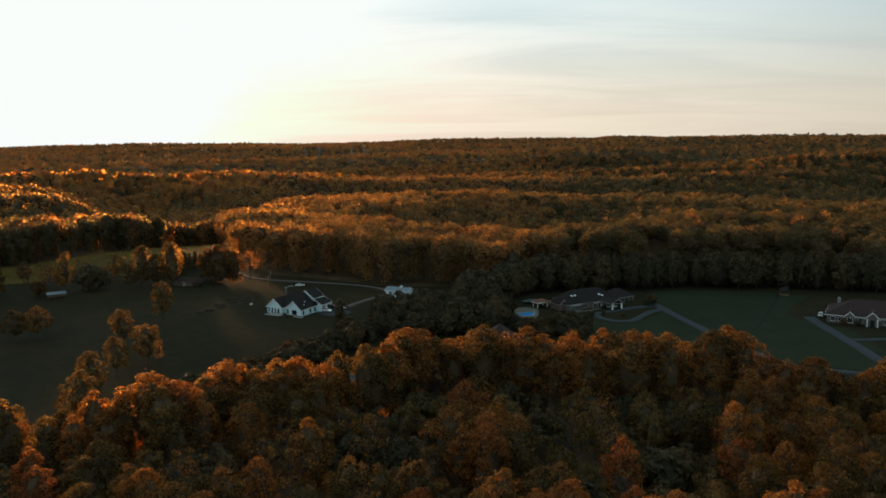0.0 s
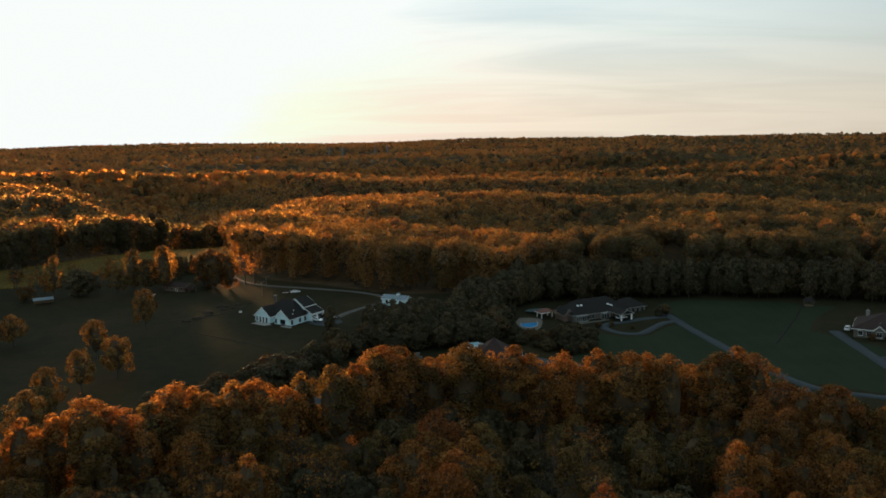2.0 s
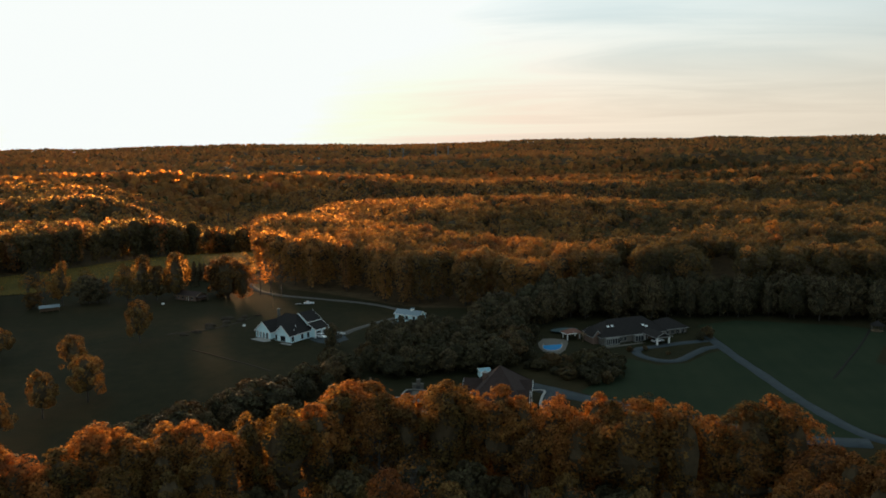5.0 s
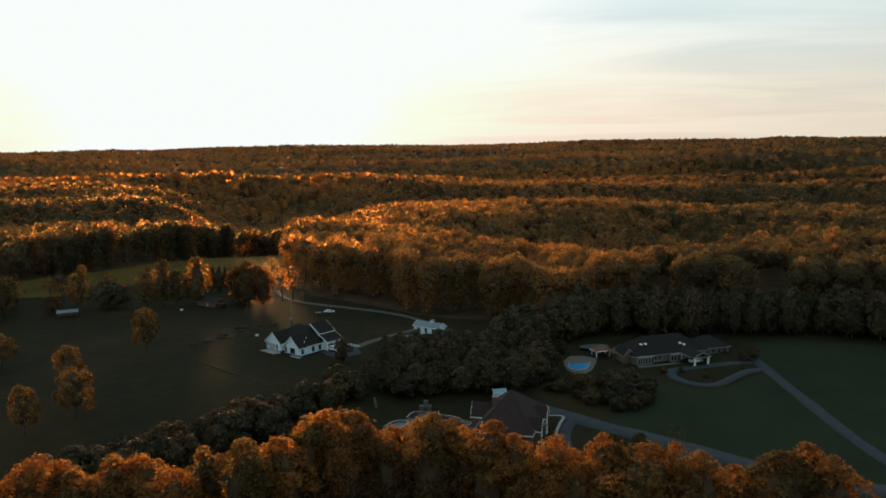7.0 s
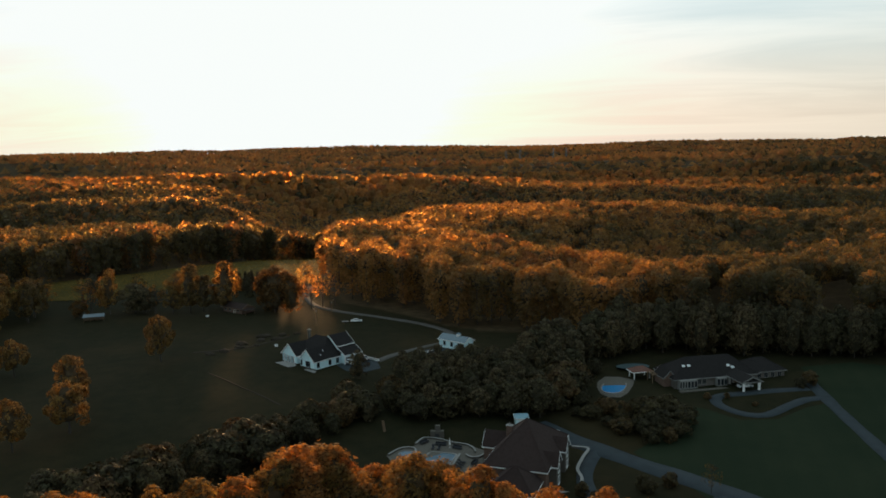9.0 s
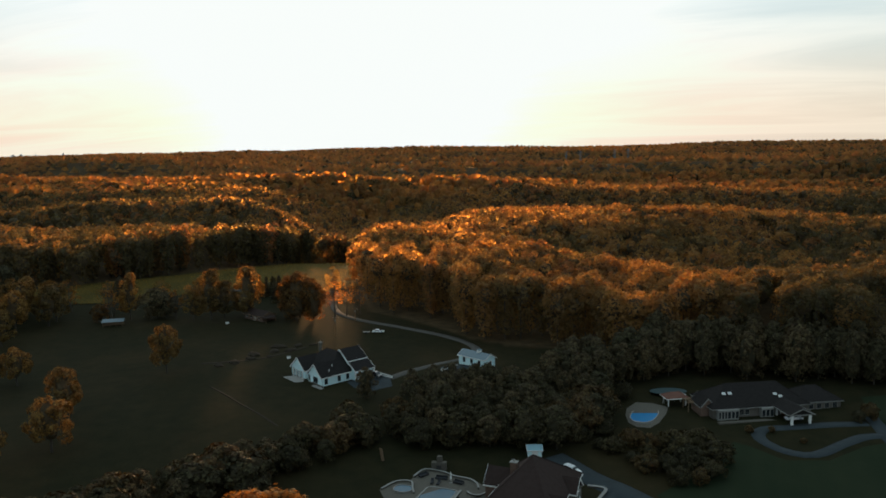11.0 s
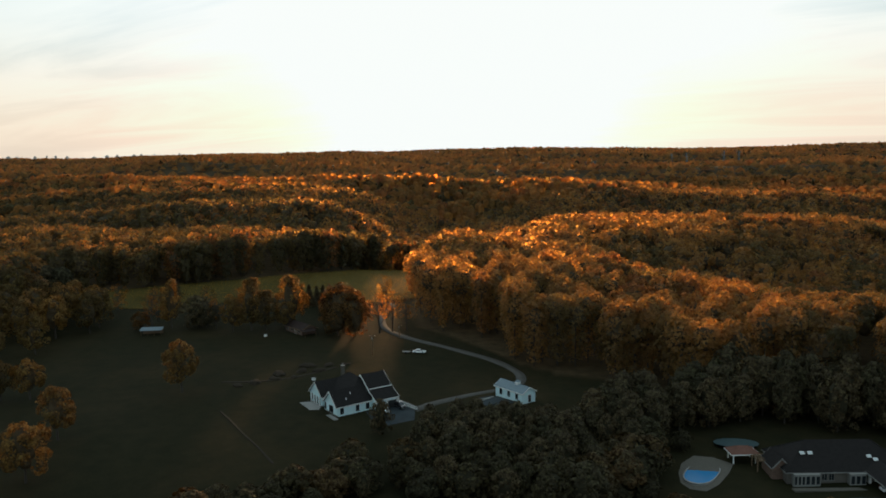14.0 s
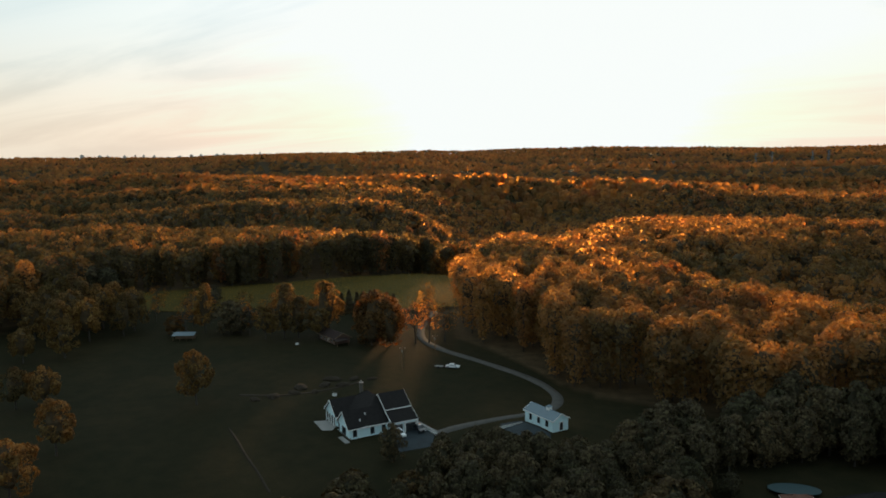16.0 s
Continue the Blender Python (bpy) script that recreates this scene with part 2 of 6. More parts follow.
mat_shingle_dark = plain("charcoal_shingles", (0.022, 0.0195, 0.019), 0.9, 0.3, 1.2, bump=0.5)
mat_shingle_brown = plain("brown_shingles", (0.043, 0.029, 0.026), 0.9, 0.3, 1.2, bump=0.5)
for m in (mat_shingle_dark, mat_shingle_brown):
    m.node_tree.nodes["Principled BSDF"].inputs["Specular IOR Level"].default_value = 0.12
mat_metal_roof = plain("pale_metal_roof", (0.15, 0.205, 0.24), 0.6, 0.1, 0.5, 0.3, bump=0.05)
mat_brick = plain("weathered_brick", (0.17, 0.11, 0.085), 0.85, 0.35, 2.5, bump=0.4)
mat_stone = plain("buff_stone", (0.115, 0.104, 0.088), 0.85, 0.3, 2.0, bump=0.4)
mat_tan = plain("tan_siding", (0.125, 0.11, 0.095), 0.7, 0.15, 1.0, bump=0.1)
mat_offwhite = plain("aged_white_paint", (0.22, 0.217, 0.205), 0.6, 0.15, 1.0, bump=0.1)
mat_dark = plain("dark_metal", (0.03, 0.03, 0.032), 0.5, 0.2, 2.0, bump=0.0)
mat_wood = plain("weathered_wood", (0.20, 0.135, 0.085), 0.8, 0.35, 2.0, bump=0.4)
s = Surface("window_glass")
s.color((0.02, 0.025, 0.03)).set(Roughness=0.06)
s.bsdf.inputs["Specular IOR Level"].default_value = 0.8
mat_glass = s.mat
s = Surface("pool_water")
rip = s.noise(1.4, 3)
s.color((0.02, 0.19, 0.42)).set(Roughness=0.2)
s.bsdf.inputs["Specular IOR Level"].default_value = 0.12
s.bump(rip, 0.15, 0.05)
mat_water = s.mat
s = Surface("still_pool_water")
rip = s.noise(1.1, 3)
s.color((0.035, 0.10, 0.15)).set(Roughness=0.2)
s.bsdf.inputs["Specular IOR Level"].default_value = 0.2
s.bump(rip, 0.15, 0.05)
mat_still_water = s.mat
mat_bluecover = plain("teal_cover", (0.020, 0.050, 0.056), 0.7, 0.15, 1.0, bump=0.1)


# ---- terrain ----
def bell(x, y, cx, cy, r):
    return np.exp(-((x - cx) ** 2 + (y - cy) ** 2) / (r * r))


def valley(x, y, ax, ay, bx, by, w):
    """1 along a line on the plan, falling to 0 about w metres to either side."""
    dx, dy = bx - ax, by - ay
    t = np.clip(((x - ax) * dx + (y - ay) * dy) / (dx * dx + dy * dy), 0, 1)
    return np.exp(-((x - ax - t * dx) ** 2 + (y - ay - t * dy) ** 2) / (w * w))


def smooth(v, a, b):
    t = np.clip((v - a) / (b - a), 0, 1)
    return t * t * (3 - 2 * t)


swell = random.Random(23)
SWELLS = [(amp * swell.uniform(0.8, 1.2), swell.uniform(-0.9, 0.9), length * swell.uniform(0.85, 1.15), swell.uniform(0, 6.28))
          for amp, length in ((9, 1350), (9, 1050), (8, 820), (6, 640), (5, 520), (3.5, 430), (2.5, 350), (1.6, 270))]


def ground_z(x, y):
    """Height of the land: gentle near the houses, a valley behind the woods, then ridge after ridge."""
    x, y = np.asarray(x, float), np.asarray(y, float)
    r = np.hypot(x - 30, y - 150)
    near = -4.2 * bell(x, y, 20, 282, 62) - 1.8 * bell(x, y, 75, 335, 60) + 1.9 * bell(x, y, -21, 370, 15) + 2.0 * smooth(y, 420, 520) * smooth(-x, 60, 160)
    near = near - 4.0 * bell(x, y, -60, 250, 45) - 3.0 * bell(x, y, -200, 300, 80)
    near = near - 17.0 * bell(x, y, 48, 580, 100)
    near = near - 33.0 * valley(x, y, -230, 702, -480, 1250, 84)
    far = smooth(r, 420, 900)
    hills = sum(a * np.sin((x * math.sin(w) + y * math.cos(w)) * 6.283 / length + ph) for a, w, length, ph in SWELLS)
    hills = hills * (1.0 - 0.5 * smooth(r, 2200, 4300))
    trend = -13 * smooth(r, 450, 900) + 50 * smooth(r, 900, 4700)
    knoll = 20 * bell(x, y, 30 + 4700 * math.sin(radians(12.1)), 150 + 4700 * math.cos(radians(12.1)), 150)
    ridge = 17.0 * valley(x, y, -860, 610, -395, 775, 62) - 9.0 * valley(x, y, -640, 560, -330, 660, 60)
    bearing = np.degrees(np.arctan2(x - 30, y - 150))
    hollow = -33.0 * valley(x, y, -230, 702, -480, 1250, 84) * far
    return near * (1 - far) + far * hills + trend * (1 - 0.22 * smooth(-bearing, 36, 60)) + knoll + ridge + hollow


def gz(x, y):
    return float(ground_z(x, y))


def inside(poly, x, y):
    x, y = np.asarray(x, float), np.asarray(y, float)
    hit = np.zeros(x.shape, bool)
    for (ax, ay), (bx, by) in zip(poly, poly[1:] + poly[:1]):
        cross = ((ay > y) != (by > y)) & (x < (bx - ax) * (y - ay) / ((by - ay) or 1e-9) + ax)
        hit ^= cross
    return hit


FRONT_WOOD = [(-150, 150), (-100, 174), (-67, 180), (-55, 197), (-42, 202), (-27, 207), (-7, 230), (10, 233), (33, 220), (57, 218), (80, 218), (94, 198), (118, 190), (128, 172), (112, 150), (82, 114), (-80, 114), (-112, 150)]
OPEN_LAND = [(-420, 90), (-420, 300), (-262, 330), (-290, 400), (-312, 432), (-296, 450), (-247, 502), (-217, 560), (-216, 606), (-222, 634), (-190, 636), (-168, 600), (-142, 520), (-122, 484), (-96, 448), (-63, 431), (-30, 409), (30, 404), (110, 408),
             (170, 392), (260, 374), (420, 330), (420, -400), (-420, -400)]
MEADOW = [(-310, 430), (-296, 450), (-247, 502), (-217, 560), (-216, 606), (-222, 634), (-190, 636), (-168, 600), (-148, 530), (-128, 498), (-140, 480), (-187, 478), (-230, 430), (-280, 412)]


def sheet_mesh(name, verts, faces, mat, smooth_shade=True, colors=None):
    me = bpy.data.meshes.new(name)
    verts, faces = np.asarray(verts, np.float32), np.asarray(faces, np.int32)
    k = faces.shape[1]
    me.vertices.add(len(verts))
    me.vertices.foreach_set("co", verts.ravel())
    me.loops.add(faces.size)
    me.loops.foreach_set("vertex_index", faces.ravel())
    me.polygons.add(len(faces))
    me.polygons.foreach_set("loop_start", np.arange(0, faces.size, k, dtype=np.int32))
    me.polygons.foreach_set("use_smooth", np.full(len(faces), smooth_shade))
    for key, values in (colors or {}).items():
        a = me.attributes.new(key, "FLOAT", "POINT")
        a.data.foreach_set("value", np.asarray(values, np.float32))
    me.update(calc_edges=True)
    me.validate()
    me.materials.append(mat)
    return me


rings, spokes = 160, 270
rr = 120 * np.sinh(np.linspace(0, 1, rings + 1)[1:] * math.asinh(4880 / 120))
th = np.linspace(0, 2 * math.pi, spokes, endpoint=False)
R, T = np.meshgrid(rr, th, indexing="ij")
gx, gy = 0 + R * np.cos(T), 300 + R * np.sin(T)
gx, gy = np.r_[0, gx.ravel()], np.r_[300, gy.ravel()]
i, j = np.meshgrid(np.arange(rings - 1), np.arange(spokes), indexing="ij")
jn = (j + 1) % spokes
quads = np.stack([1 + i * spokes + j, 1 + (i + 1) * spokes + j, 1 + (i + 1) * spokes + jn, 1 + i * spokes + jn], -1).reshape(-1, 4)
caps = np.array([[0, 1 + a, 1 + (a + 1) % spokes, 1 + (a + 1) % spokes] for a in range(spokes)])
litter = np.where(inside(OPEN_LAND, gx, gy) & ~inside(FRONT_WOOD, gx, gy), 0.0, 1.0)
ground_me = bpy.data.meshes.new("ground")
ground_me.from_pydata(np.c_[gx, gy, ground_z(gx, gy)].tolist(), [], quads.tolist() + [c[:3] for c in caps.tolist()])
ground_me.attributes.new("litter", "FLOAT", "POINT").data.foreach_set("value", litter.astype(np.float32))
ground_me.polygons.foreach_set("use_smooth", np.ones(len(ground_me.polygons), bool))
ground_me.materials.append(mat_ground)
tagged(new("ground", ground_me), "rolling land of dull grass and leaf litter", "ground", kind="structure")


def patch(name, poly, mat, lift, label, category, step=5.0):
    """A flat cover on the land inside an outline, cut into a grid that follows the ground."""
    bm = bmesh.new()
    face = bm.faces.new([bm.verts.new((x, y, 0)) for x, y in poly])
    for axis in (0, 1):
        lo, hi = min(p[axis] for p in poly), max(p[axis] for p in poly)
        c = lo + step
        while c < hi:
            no = (1, 0, 0) if axis == 0 else (0, 1, 0)
            bmesh.ops.bisect_plane(bm, geom=bm.verts[:] + bm.edges[:] + bm.faces[:], plane_co=(c, c, 0), plane_no=no)
            c += step
    for v in bm.verts:
        v.co.z = gz(v.co.x, v.co.y) + lift
    bmesh.ops.recalc_face_normals(bm, faces=bm.faces[:])
    if bm.faces and sum(f.normal.z for f in bm.faces) < 0:
        bmesh.ops.reverse_faces(bm, faces=bm.faces[:])
    me = bpy.data.meshes.new(name)
    bm.to_mesh(me)
    bm.free()
    me.polygons.foreach_set("use_smooth", np.ones(len(me.polygons), bool))
    me.materials.append(mat)
    return tagged(new(name, me), label, category, kind="structure")


def spline(points, step=2.0):
    """Points along a Catmull-Rom curve through the given ones."""
    pts = [Vector((*p, 0)) for p in points]
    pts = [2 * pts[0] - pts[1]] + pts + [2 * pts[-1] - pts[-2]]
    out = []
    for a, b, c, d in zip(pts, pts[1:], pts[2:], pts[3:]):
        n = max(2, int((c - b).length / step))
        for k in range(n):
            t = k / n
            out.append(0.5 * (2 * b + (c - a) * t + (2 * a - 5 * b + 4 * c - d) * t * t + (3 * b - a - 3 * c + d) * t ** 3))
    return out + [pts[-2]]


def track(name, points, width, mat, lift, label, category="road"):
    """A road along a curve: crowned top and low shoulders, laid on the land."""
    line = spline(points)
    verts, faces = [], []
    for k, p in enumerate(line):
        d = (line[min(k + 1, len(line) - 1)] - line[max(k - 1, 0)]).normalized()
        n = Vector((-d.y, d.x, 0))
        w = width * (1 + 0.05 * math.sin(k * 0.7) + 0.04 * math.sin(k * 0.31))
        for off, up in ((-0.5, -0.35), (-0.47, 0.0), (0.0, 0.06), (0.47, 0.0), (0.5, -0.35)):
            q = p + n * off * w
            verts.append((q.x, q.y, gz(q.x, q.y) + lift + up))
        if k:
            a, b = 5 * (k - 1), 5 * k
            faces += [(a + m, b + m, b + m + 1, a + m + 1)[::-1] for m in range(4)]
    return tagged(new(name, sheet_mesh(name, verts, faces, mat)), label, category, kind="structure")


patch("field", MEADOW, mat_meadow, 0.35, "dry golden hay meadow lit by the low sun", "field", 8.0)
track("road", [(-205, 470), (-160, 477), (-138, 483), (-129, 478), (-124, 462), (-110, 441), (-94, 430.5), (-72, 423), (-52, 415.5), (-40, 408.5), (-31.5, 400), (-28, 390), (-30, 380), (-37, 371), (-43, 362), (-46, 354)], 3.4, mat_gravel, 0.14,
      "pale gravel farm lane curving along the wood")


# ---- building kit ----
def part(name, bm, mat, parent, label="", smooth_shade=False):
    """Links a bmesh as one mesh object under a thing or a part."""
    me = bpy.data.meshes.new(name)
    bmesh.ops.recalc_face_normals(bm, faces=bm.faces[:])
    bm.to_mesh(me)
    bm.free()
    me.materials.append(mat)
    if smooth_shade:
        me.polygons.foreach_set("use_smooth", np.ones(len(me.polygons), bool))
    ob = new(name, me)
    ob.parent = parent
    return tagged(ob, label) if label else ob


def add_box(bm, x0, x1, y0, y1, z0, z1, m=None):
    vs = bmesh.ops.create_cube(bm, size=1, matrix=(m or Matrix()) @ Matrix.Translation(((x0 + x1) / 2, (y0 + y1) / 2, (z0 + z1) / 2)) @ Matrix.Diagonal((x1 - x0, y1 - y0, z1 - z0, 1)))
    return vs["verts"]


def box(x0, x1, y0, y1, z0, z1, bevel=0.0):
    bm = bmesh.new()
    add_box(bm, x0, x1, y0, y1, z0, z1)
    if bevel:
        bmesh.ops.bevel(bm, geom=bm.edges[:], offset=bevel, segments=1, affect="EDGES")
    return bm


def solid(points, faces):
    bm = bmesh.new()
    vs = [bm.verts.new(p) for p in points]
    for f in faces:
        bm.faces.new([vs[k] for k in f])
    return bm


def gable_wall(a0, a1, b0, b1, eave, ridge, along, floor=-0.6):
    """A house volume with pointed ends. along: the axis, 'x' or 'y', that the ridge follows; a is across, b along."""
    am = (a0 + a1) / 2
    prof = [(a0, floor), (a1, floor), (a1, eave), (am, ridge), (a0, eave)]
    pts = [((a, b, z) if along == "y" else (b, a, z)) for b in (b0, b1) for a, z in prof]
    return solid(pts, [(4, 3, 2, 1, 0), (5, 6, 7, 8, 9)] + [(k, (k + 1) % 5, 5 + (k + 1) % 5, 5 + k) for k in range(5)])


def slab(p0, p1, p2, p3, thick):
    """A sloping sheet with thickness, under the four given corners of its top."""
    n = (Vector(p1) - Vector(p0)).cross(Vector(p3) - Vector(p0)).normalized()
    if n.z < 0:
        n = -n
    low = [Vector(p) - n * thick for p in (p0, p1, p2, p3)]
    return solid([p0, p1, p2, p3] + [tuple(v) for v in low], [(0, 1, 2, 3), (7, 6, 5, 4)] + [(k, 4 + k, 4 + (k + 1) % 4, (k + 1) % 4) for k in range(4)])


def gable_roof(parent, a0, a1, b0, b1, eave, ridge, along, mat, over=0.45, trim=None, sides=(0, 1)):
    """Two roof slopes with eaves that stand out, each with its white fascia and rake boards."""
    am = (a0 + a1) / 2
    fall = (ridge - eave) / (am - a0)
    lift = 0.16
    put = (lambda a, b, z: (a, b, z)) if along == "y" else (lambda a, b, z: (b, a, z))
    for k in sides:
        edge = a0 - over if k == 0 else a1 + over
        ze = eave - over * fall + lift
        roof = part("roof", slab(put(am, b0 - over, ridge + lift), put(edge, b0 - over, ze), put(edge, b1 + over, ze), put(am, b1 + over, ridge + lift), 0.14), mat, parent)
        if trim:
            s = -1 if k == 0 else 1
            part("fascia", slab(put(edge + s * 0.05, b0 - over, ze + 0.02), put(edge - s * 0.02, b0 - over, ze + 0.02), put(edge - s * 0.02, b1 + over, ze + 0.02), put(edge + s * 0.05, b1 + over, ze + 0.02), 0.26), trim, roof)
            for b, o in ((b0 - over, -0.06), (b1 + over, 0.06)):
                part("rake_board", slab(put(am, b, ridge + lift + 0.03), put(edge, b, ze + 0.03), put(edge, b + o, ze + 0.03), put(am, b + o, ridge + lift + 0.03), 0.30), trim, roof)


def hip_roof(parent, x0, x1, y0, y1, eave, ridge, mat, over=0.5, trim=None, run=None):
    """A roof that slopes down to all four sides, one slab mesh, with its fascia."""
    x0, x1, y0, y1 = x0 - over, x1 + over, y0 - over, y1 + over
    w, d = x1 - x0, y1 - y0
    run = run or min(w, d) / 2
    if w >= d:
        r0, r1 = (x0 + run, (y0 + y1) / 2), (x1 - run, (y0 + y1) / 2)
    else:
        r0, r1 = ((x0 + x1) / 2, y0 + run), ((x0 + x1) / 2, y1 - run)
    pts = [(x0, y0, eave), (x1, y0, eave), (x1, y1, eave), (x0, y1, eave), (*r0, ridge), (*r1, ridge)]
    low = [(x, y, eave - 0.12) for x, y, _ in pts[:4]]
    if w >= d:
        faces = [(0, 1, 5, 4), (1, 2, 5), (2, 3, 4, 5), (3, 0, 4)]
    else:
        faces = [(0, 1, 4), (1, 2, 5, 4), (2, 3, 5), (3, 0, 4, 5)]
    roof = part("roof", solid(pts + low, faces + [(9, 8, 7, 6)] + [(k, 6 + k, 6 + (k + 1) % 4, (k + 1) % 4) for k in range(4)]), mat, parent)
    if trim:
        for a, b, c, e in ((x0, x1, y0 - 0.05, y0 + 0.02), (x0, x1, y1 - 0.02, y1 + 0.05), (x0 - 0.05, x0 + 0.02, y0, y1), (x1 - 0.02, x1 + 0.05, y0, y1)):
            part("fascia", box(a, b, c, e, eave - 0.26, eave - 0.01), trim, roof)
    ridge_line = (Vector(pts[4]), Vector(pts[5]))
    corners = [Vector(p) for p in pts[:4]]
    ends = (0, 1, 1, 0) if w >= d else (0, 0, 1, 1)
    for c, e in zip(corners, ends):
        t = ridge_line[e]
        dirn = (t - c).normalized()
        bm = bmesh.new()
        bmesh.ops.create_cube(bm, size=1, matrix=Matrix.Translation((c + t) / 2 + Vector((0, 0, 0.03))) @ dirn.to_track_quat("X", "Z").to_matrix().to_4x4() @ Matrix.Diagonal(((t - c).length, 0.3, 0.08, 1)))
        part("ridge_cap", bm, mat, roof)
    return roof


def window(parent, x, y, z, w, h, face, frame_mat=None, bars=1):
    """A window on a wall: frame, sill, dark panes. face: degrees to which it looks, 0 is +x, 90 is +y. x, y, z: its middle."""
    m = pose(x, y, z, 0, 0, face)
    fm = frame_mat or mat_trim
    bm = bmesh.new()
    for a0, a1, b0, b1 in ((-w / 2 - 0.09, w / 2 + 0.09, h / 2, h / 2 + 0.1), (-w / 2 - 0.09, w / 2 + 0.09, -h / 2 - 0.1, -h / 2), (-w / 2 - 0.09, -w / 2, -h / 2, h / 2), (w / 2, w / 2 + 0.09, -h / 2, h / 2)):
        add_box(bm, -0.04, 0.07, a0, a1, b0, b1, m)
    for k in range(1, bars + 1):
        a = -w / 2 + w * k / (bars + 1)
        add_box(bm, -0.04, 0.06, a - 0.03, a + 0.03, -h / 2, h / 2, m)
    win = part("window", bm, fm, parent)
    bm = bmesh.new()
    add_box(bm, -0.03, 0.015, -w / 2, w / 2, -h / 2, h / 2, m)
    part("pane", bm, mat_glass, win)
    bm = bmesh.new()
    add_box(bm, 0.0, 0.16, -w / 2 - 0.14, w / 2 + 0.14, -h / 2 - 0.16, -h / 2 - 0.1, m)
    part("sill", bm, fm, win)
    return win


def door(parent, x, y, z, w, h, face, mat, panels=0):
    """A door or garage door: leaf with raised panels, and its casing."""
    m = pose(x, y, z, 0, 0, face)
    bm = bmesh.new()
    add_box(bm, -0.05, 0.03, -w / 2, w / 2, 0, h, m)
    for r in range(panels):
        for c in range(3):
            a, b = -w / 2 + w * (c + 0.12) / 3, 0.08 + (h - 0.1) * (r + 0.1) / panels
            add_box(bm, 0.03, 0.055, a, a + w * 0.25, b, b + h * 0.75 / panels, m)
    leaf = part("door", bm, mat, parent)
    bm = bmesh.new()
    for a0, a1, b0, b1 in ((-w / 2 - 0.14, -w / 2, 0, h + 0.14), (w / 2, w / 2 + 0.14, 0, h + 0.14), (-w / 2, w / 2, h, h + 0.14)):
        add_box(bm, -0.04, 0.08, a0, a1, b0, b1, m)
    part("casing", bm, mat_trim, leaf)
    bm = bmesh.new()
    add_box(bm, 0.03, 0.1, w * 0.36, w * 0.36 + 0.05, h * 0.45, h * 0.45 + 0.16, m)
    part("handle", bm, mat_dark, leaf)
    return leaf


def post(parent, x, y, z0, z1, w=0.28, mat=None):
    bm = bmesh.new()
    add_box(bm, x - w / 2, x + w / 2, y - w / 2, y + w / 2, z0, z1)
    add_box(bm, x - w * 0.75, x + w * 0.75, y - w * 0.75, y + w * 0.75, z0, z0 + 0.25)
    add_box(bm, x - w * 0.7, x + w * 0.7, y - w * 0.7, y + w * 0.7, z1 - 0.2, z1)
    return part("post", bm, mat or mat_trim, parent)


def thing(name, x, y, z, turn, label, category, group=""):
    root = new(name)
    root.empty_display_size = 0.5
    root.matrix_basis = pose(x, y, z, 0, 0, turn)
    return tagged(root, label, category, group)


def skylight(parent, x, y, z, w, h, pitch_x, pitch_y):
    m = pose(x, y, z, pitch_x, pitch_y, 0)
    bm = bmesh.new()
    add_box(bm, -w / 2, w / 2, -h / 2, h / 2, 0.0, 0.16, m)
    light = part("skylight", bm, mat_trim, parent, "pale skylight in the roof")
    bm = bmesh.new()
    add_box(bm, -w / 2 + 0.08, w / 2 - 0.08, -h / 2 + 0.08, h / 2 - 0.08, 0.16, 0.19, m)
    part("pane", bm, mat_dome, light)


mat_dome = plain("milky_skylight", (0.62, 0.66, 0.68), 0.15, 0.05, 1.0, bump=0.0)


def chimney(parent, x, y, w, d, z0, z1, mat):
    c = part("chimney", box(x - w / 2, x + w / 2, y - d / 2, y + d / 2, z0, z1, 0.03), mat, parent)
    part("chimney_cap", box(x - w / 2 - 0.12, x + w / 2 + 0.12, y - d / 2 - 0.12, y + d / 2 + 0.12, z1, z1 + 0.16, 0.02), mat_concrete, c)
    bm = bmesh.new()
    bmesh.ops.create_cone(bm, cap_ends=True, segments=10, radius1=0.2, radius2=0.16, depth=0.5, matrix=Matrix.Translation((x, y, z1 + 0.4)))
    part("flue", bm, mat_concrete, c)


# ---- the white farmhouse ----
farm = thing("farmhouse", -62.8, 339.6, gz(-62.8, 344), -28, "white farmhouse with charcoal roofs, front gables and a two-car garage", "house")
part("wall", gable_wall(-8, 0, 0, 12, 3.0, 6.5, "y"), mat_white, farm)
part("wall", gable_wall(-19.4, -11.2, 0.8, 12, 3.0, 6.5, "y"), mat_white, farm)
part("wall", box(-19.38, -0.02, 4.5, 17.4, -0.6, 3.0), mat_white, farm)
part("wall", gable_wall(-10.2, -1.6, 11.4, 18.4, 6.0, 9.0, "y"), mat_white, farm)
part("wall", box(-12.4, 2.3, 11.42, 18.38, -0.6, 3.4), mat_white, farm)
gable_roof(farm, -8, 0, 0, 10.8, 3.0, 6.5, "y", mat_shingle_dark, trim=mat_trim)
gable_roof(farm, -19.4, -11.2, 0.8, 8.5, 3.0, 6.5, "y", mat_shingle_dark, trim=mat_trim)
hip_roof(farm, -19.4, 0, 4.0, 17.4, 2.95, 8.5, mat_shingle_dark, 0.5, mat_trim)
gable_roof(farm, -10.2, -1.6, 11.4, 18.4, 6.0, 9.0, "y", mat_shingle_dark, trim=mat_trim)
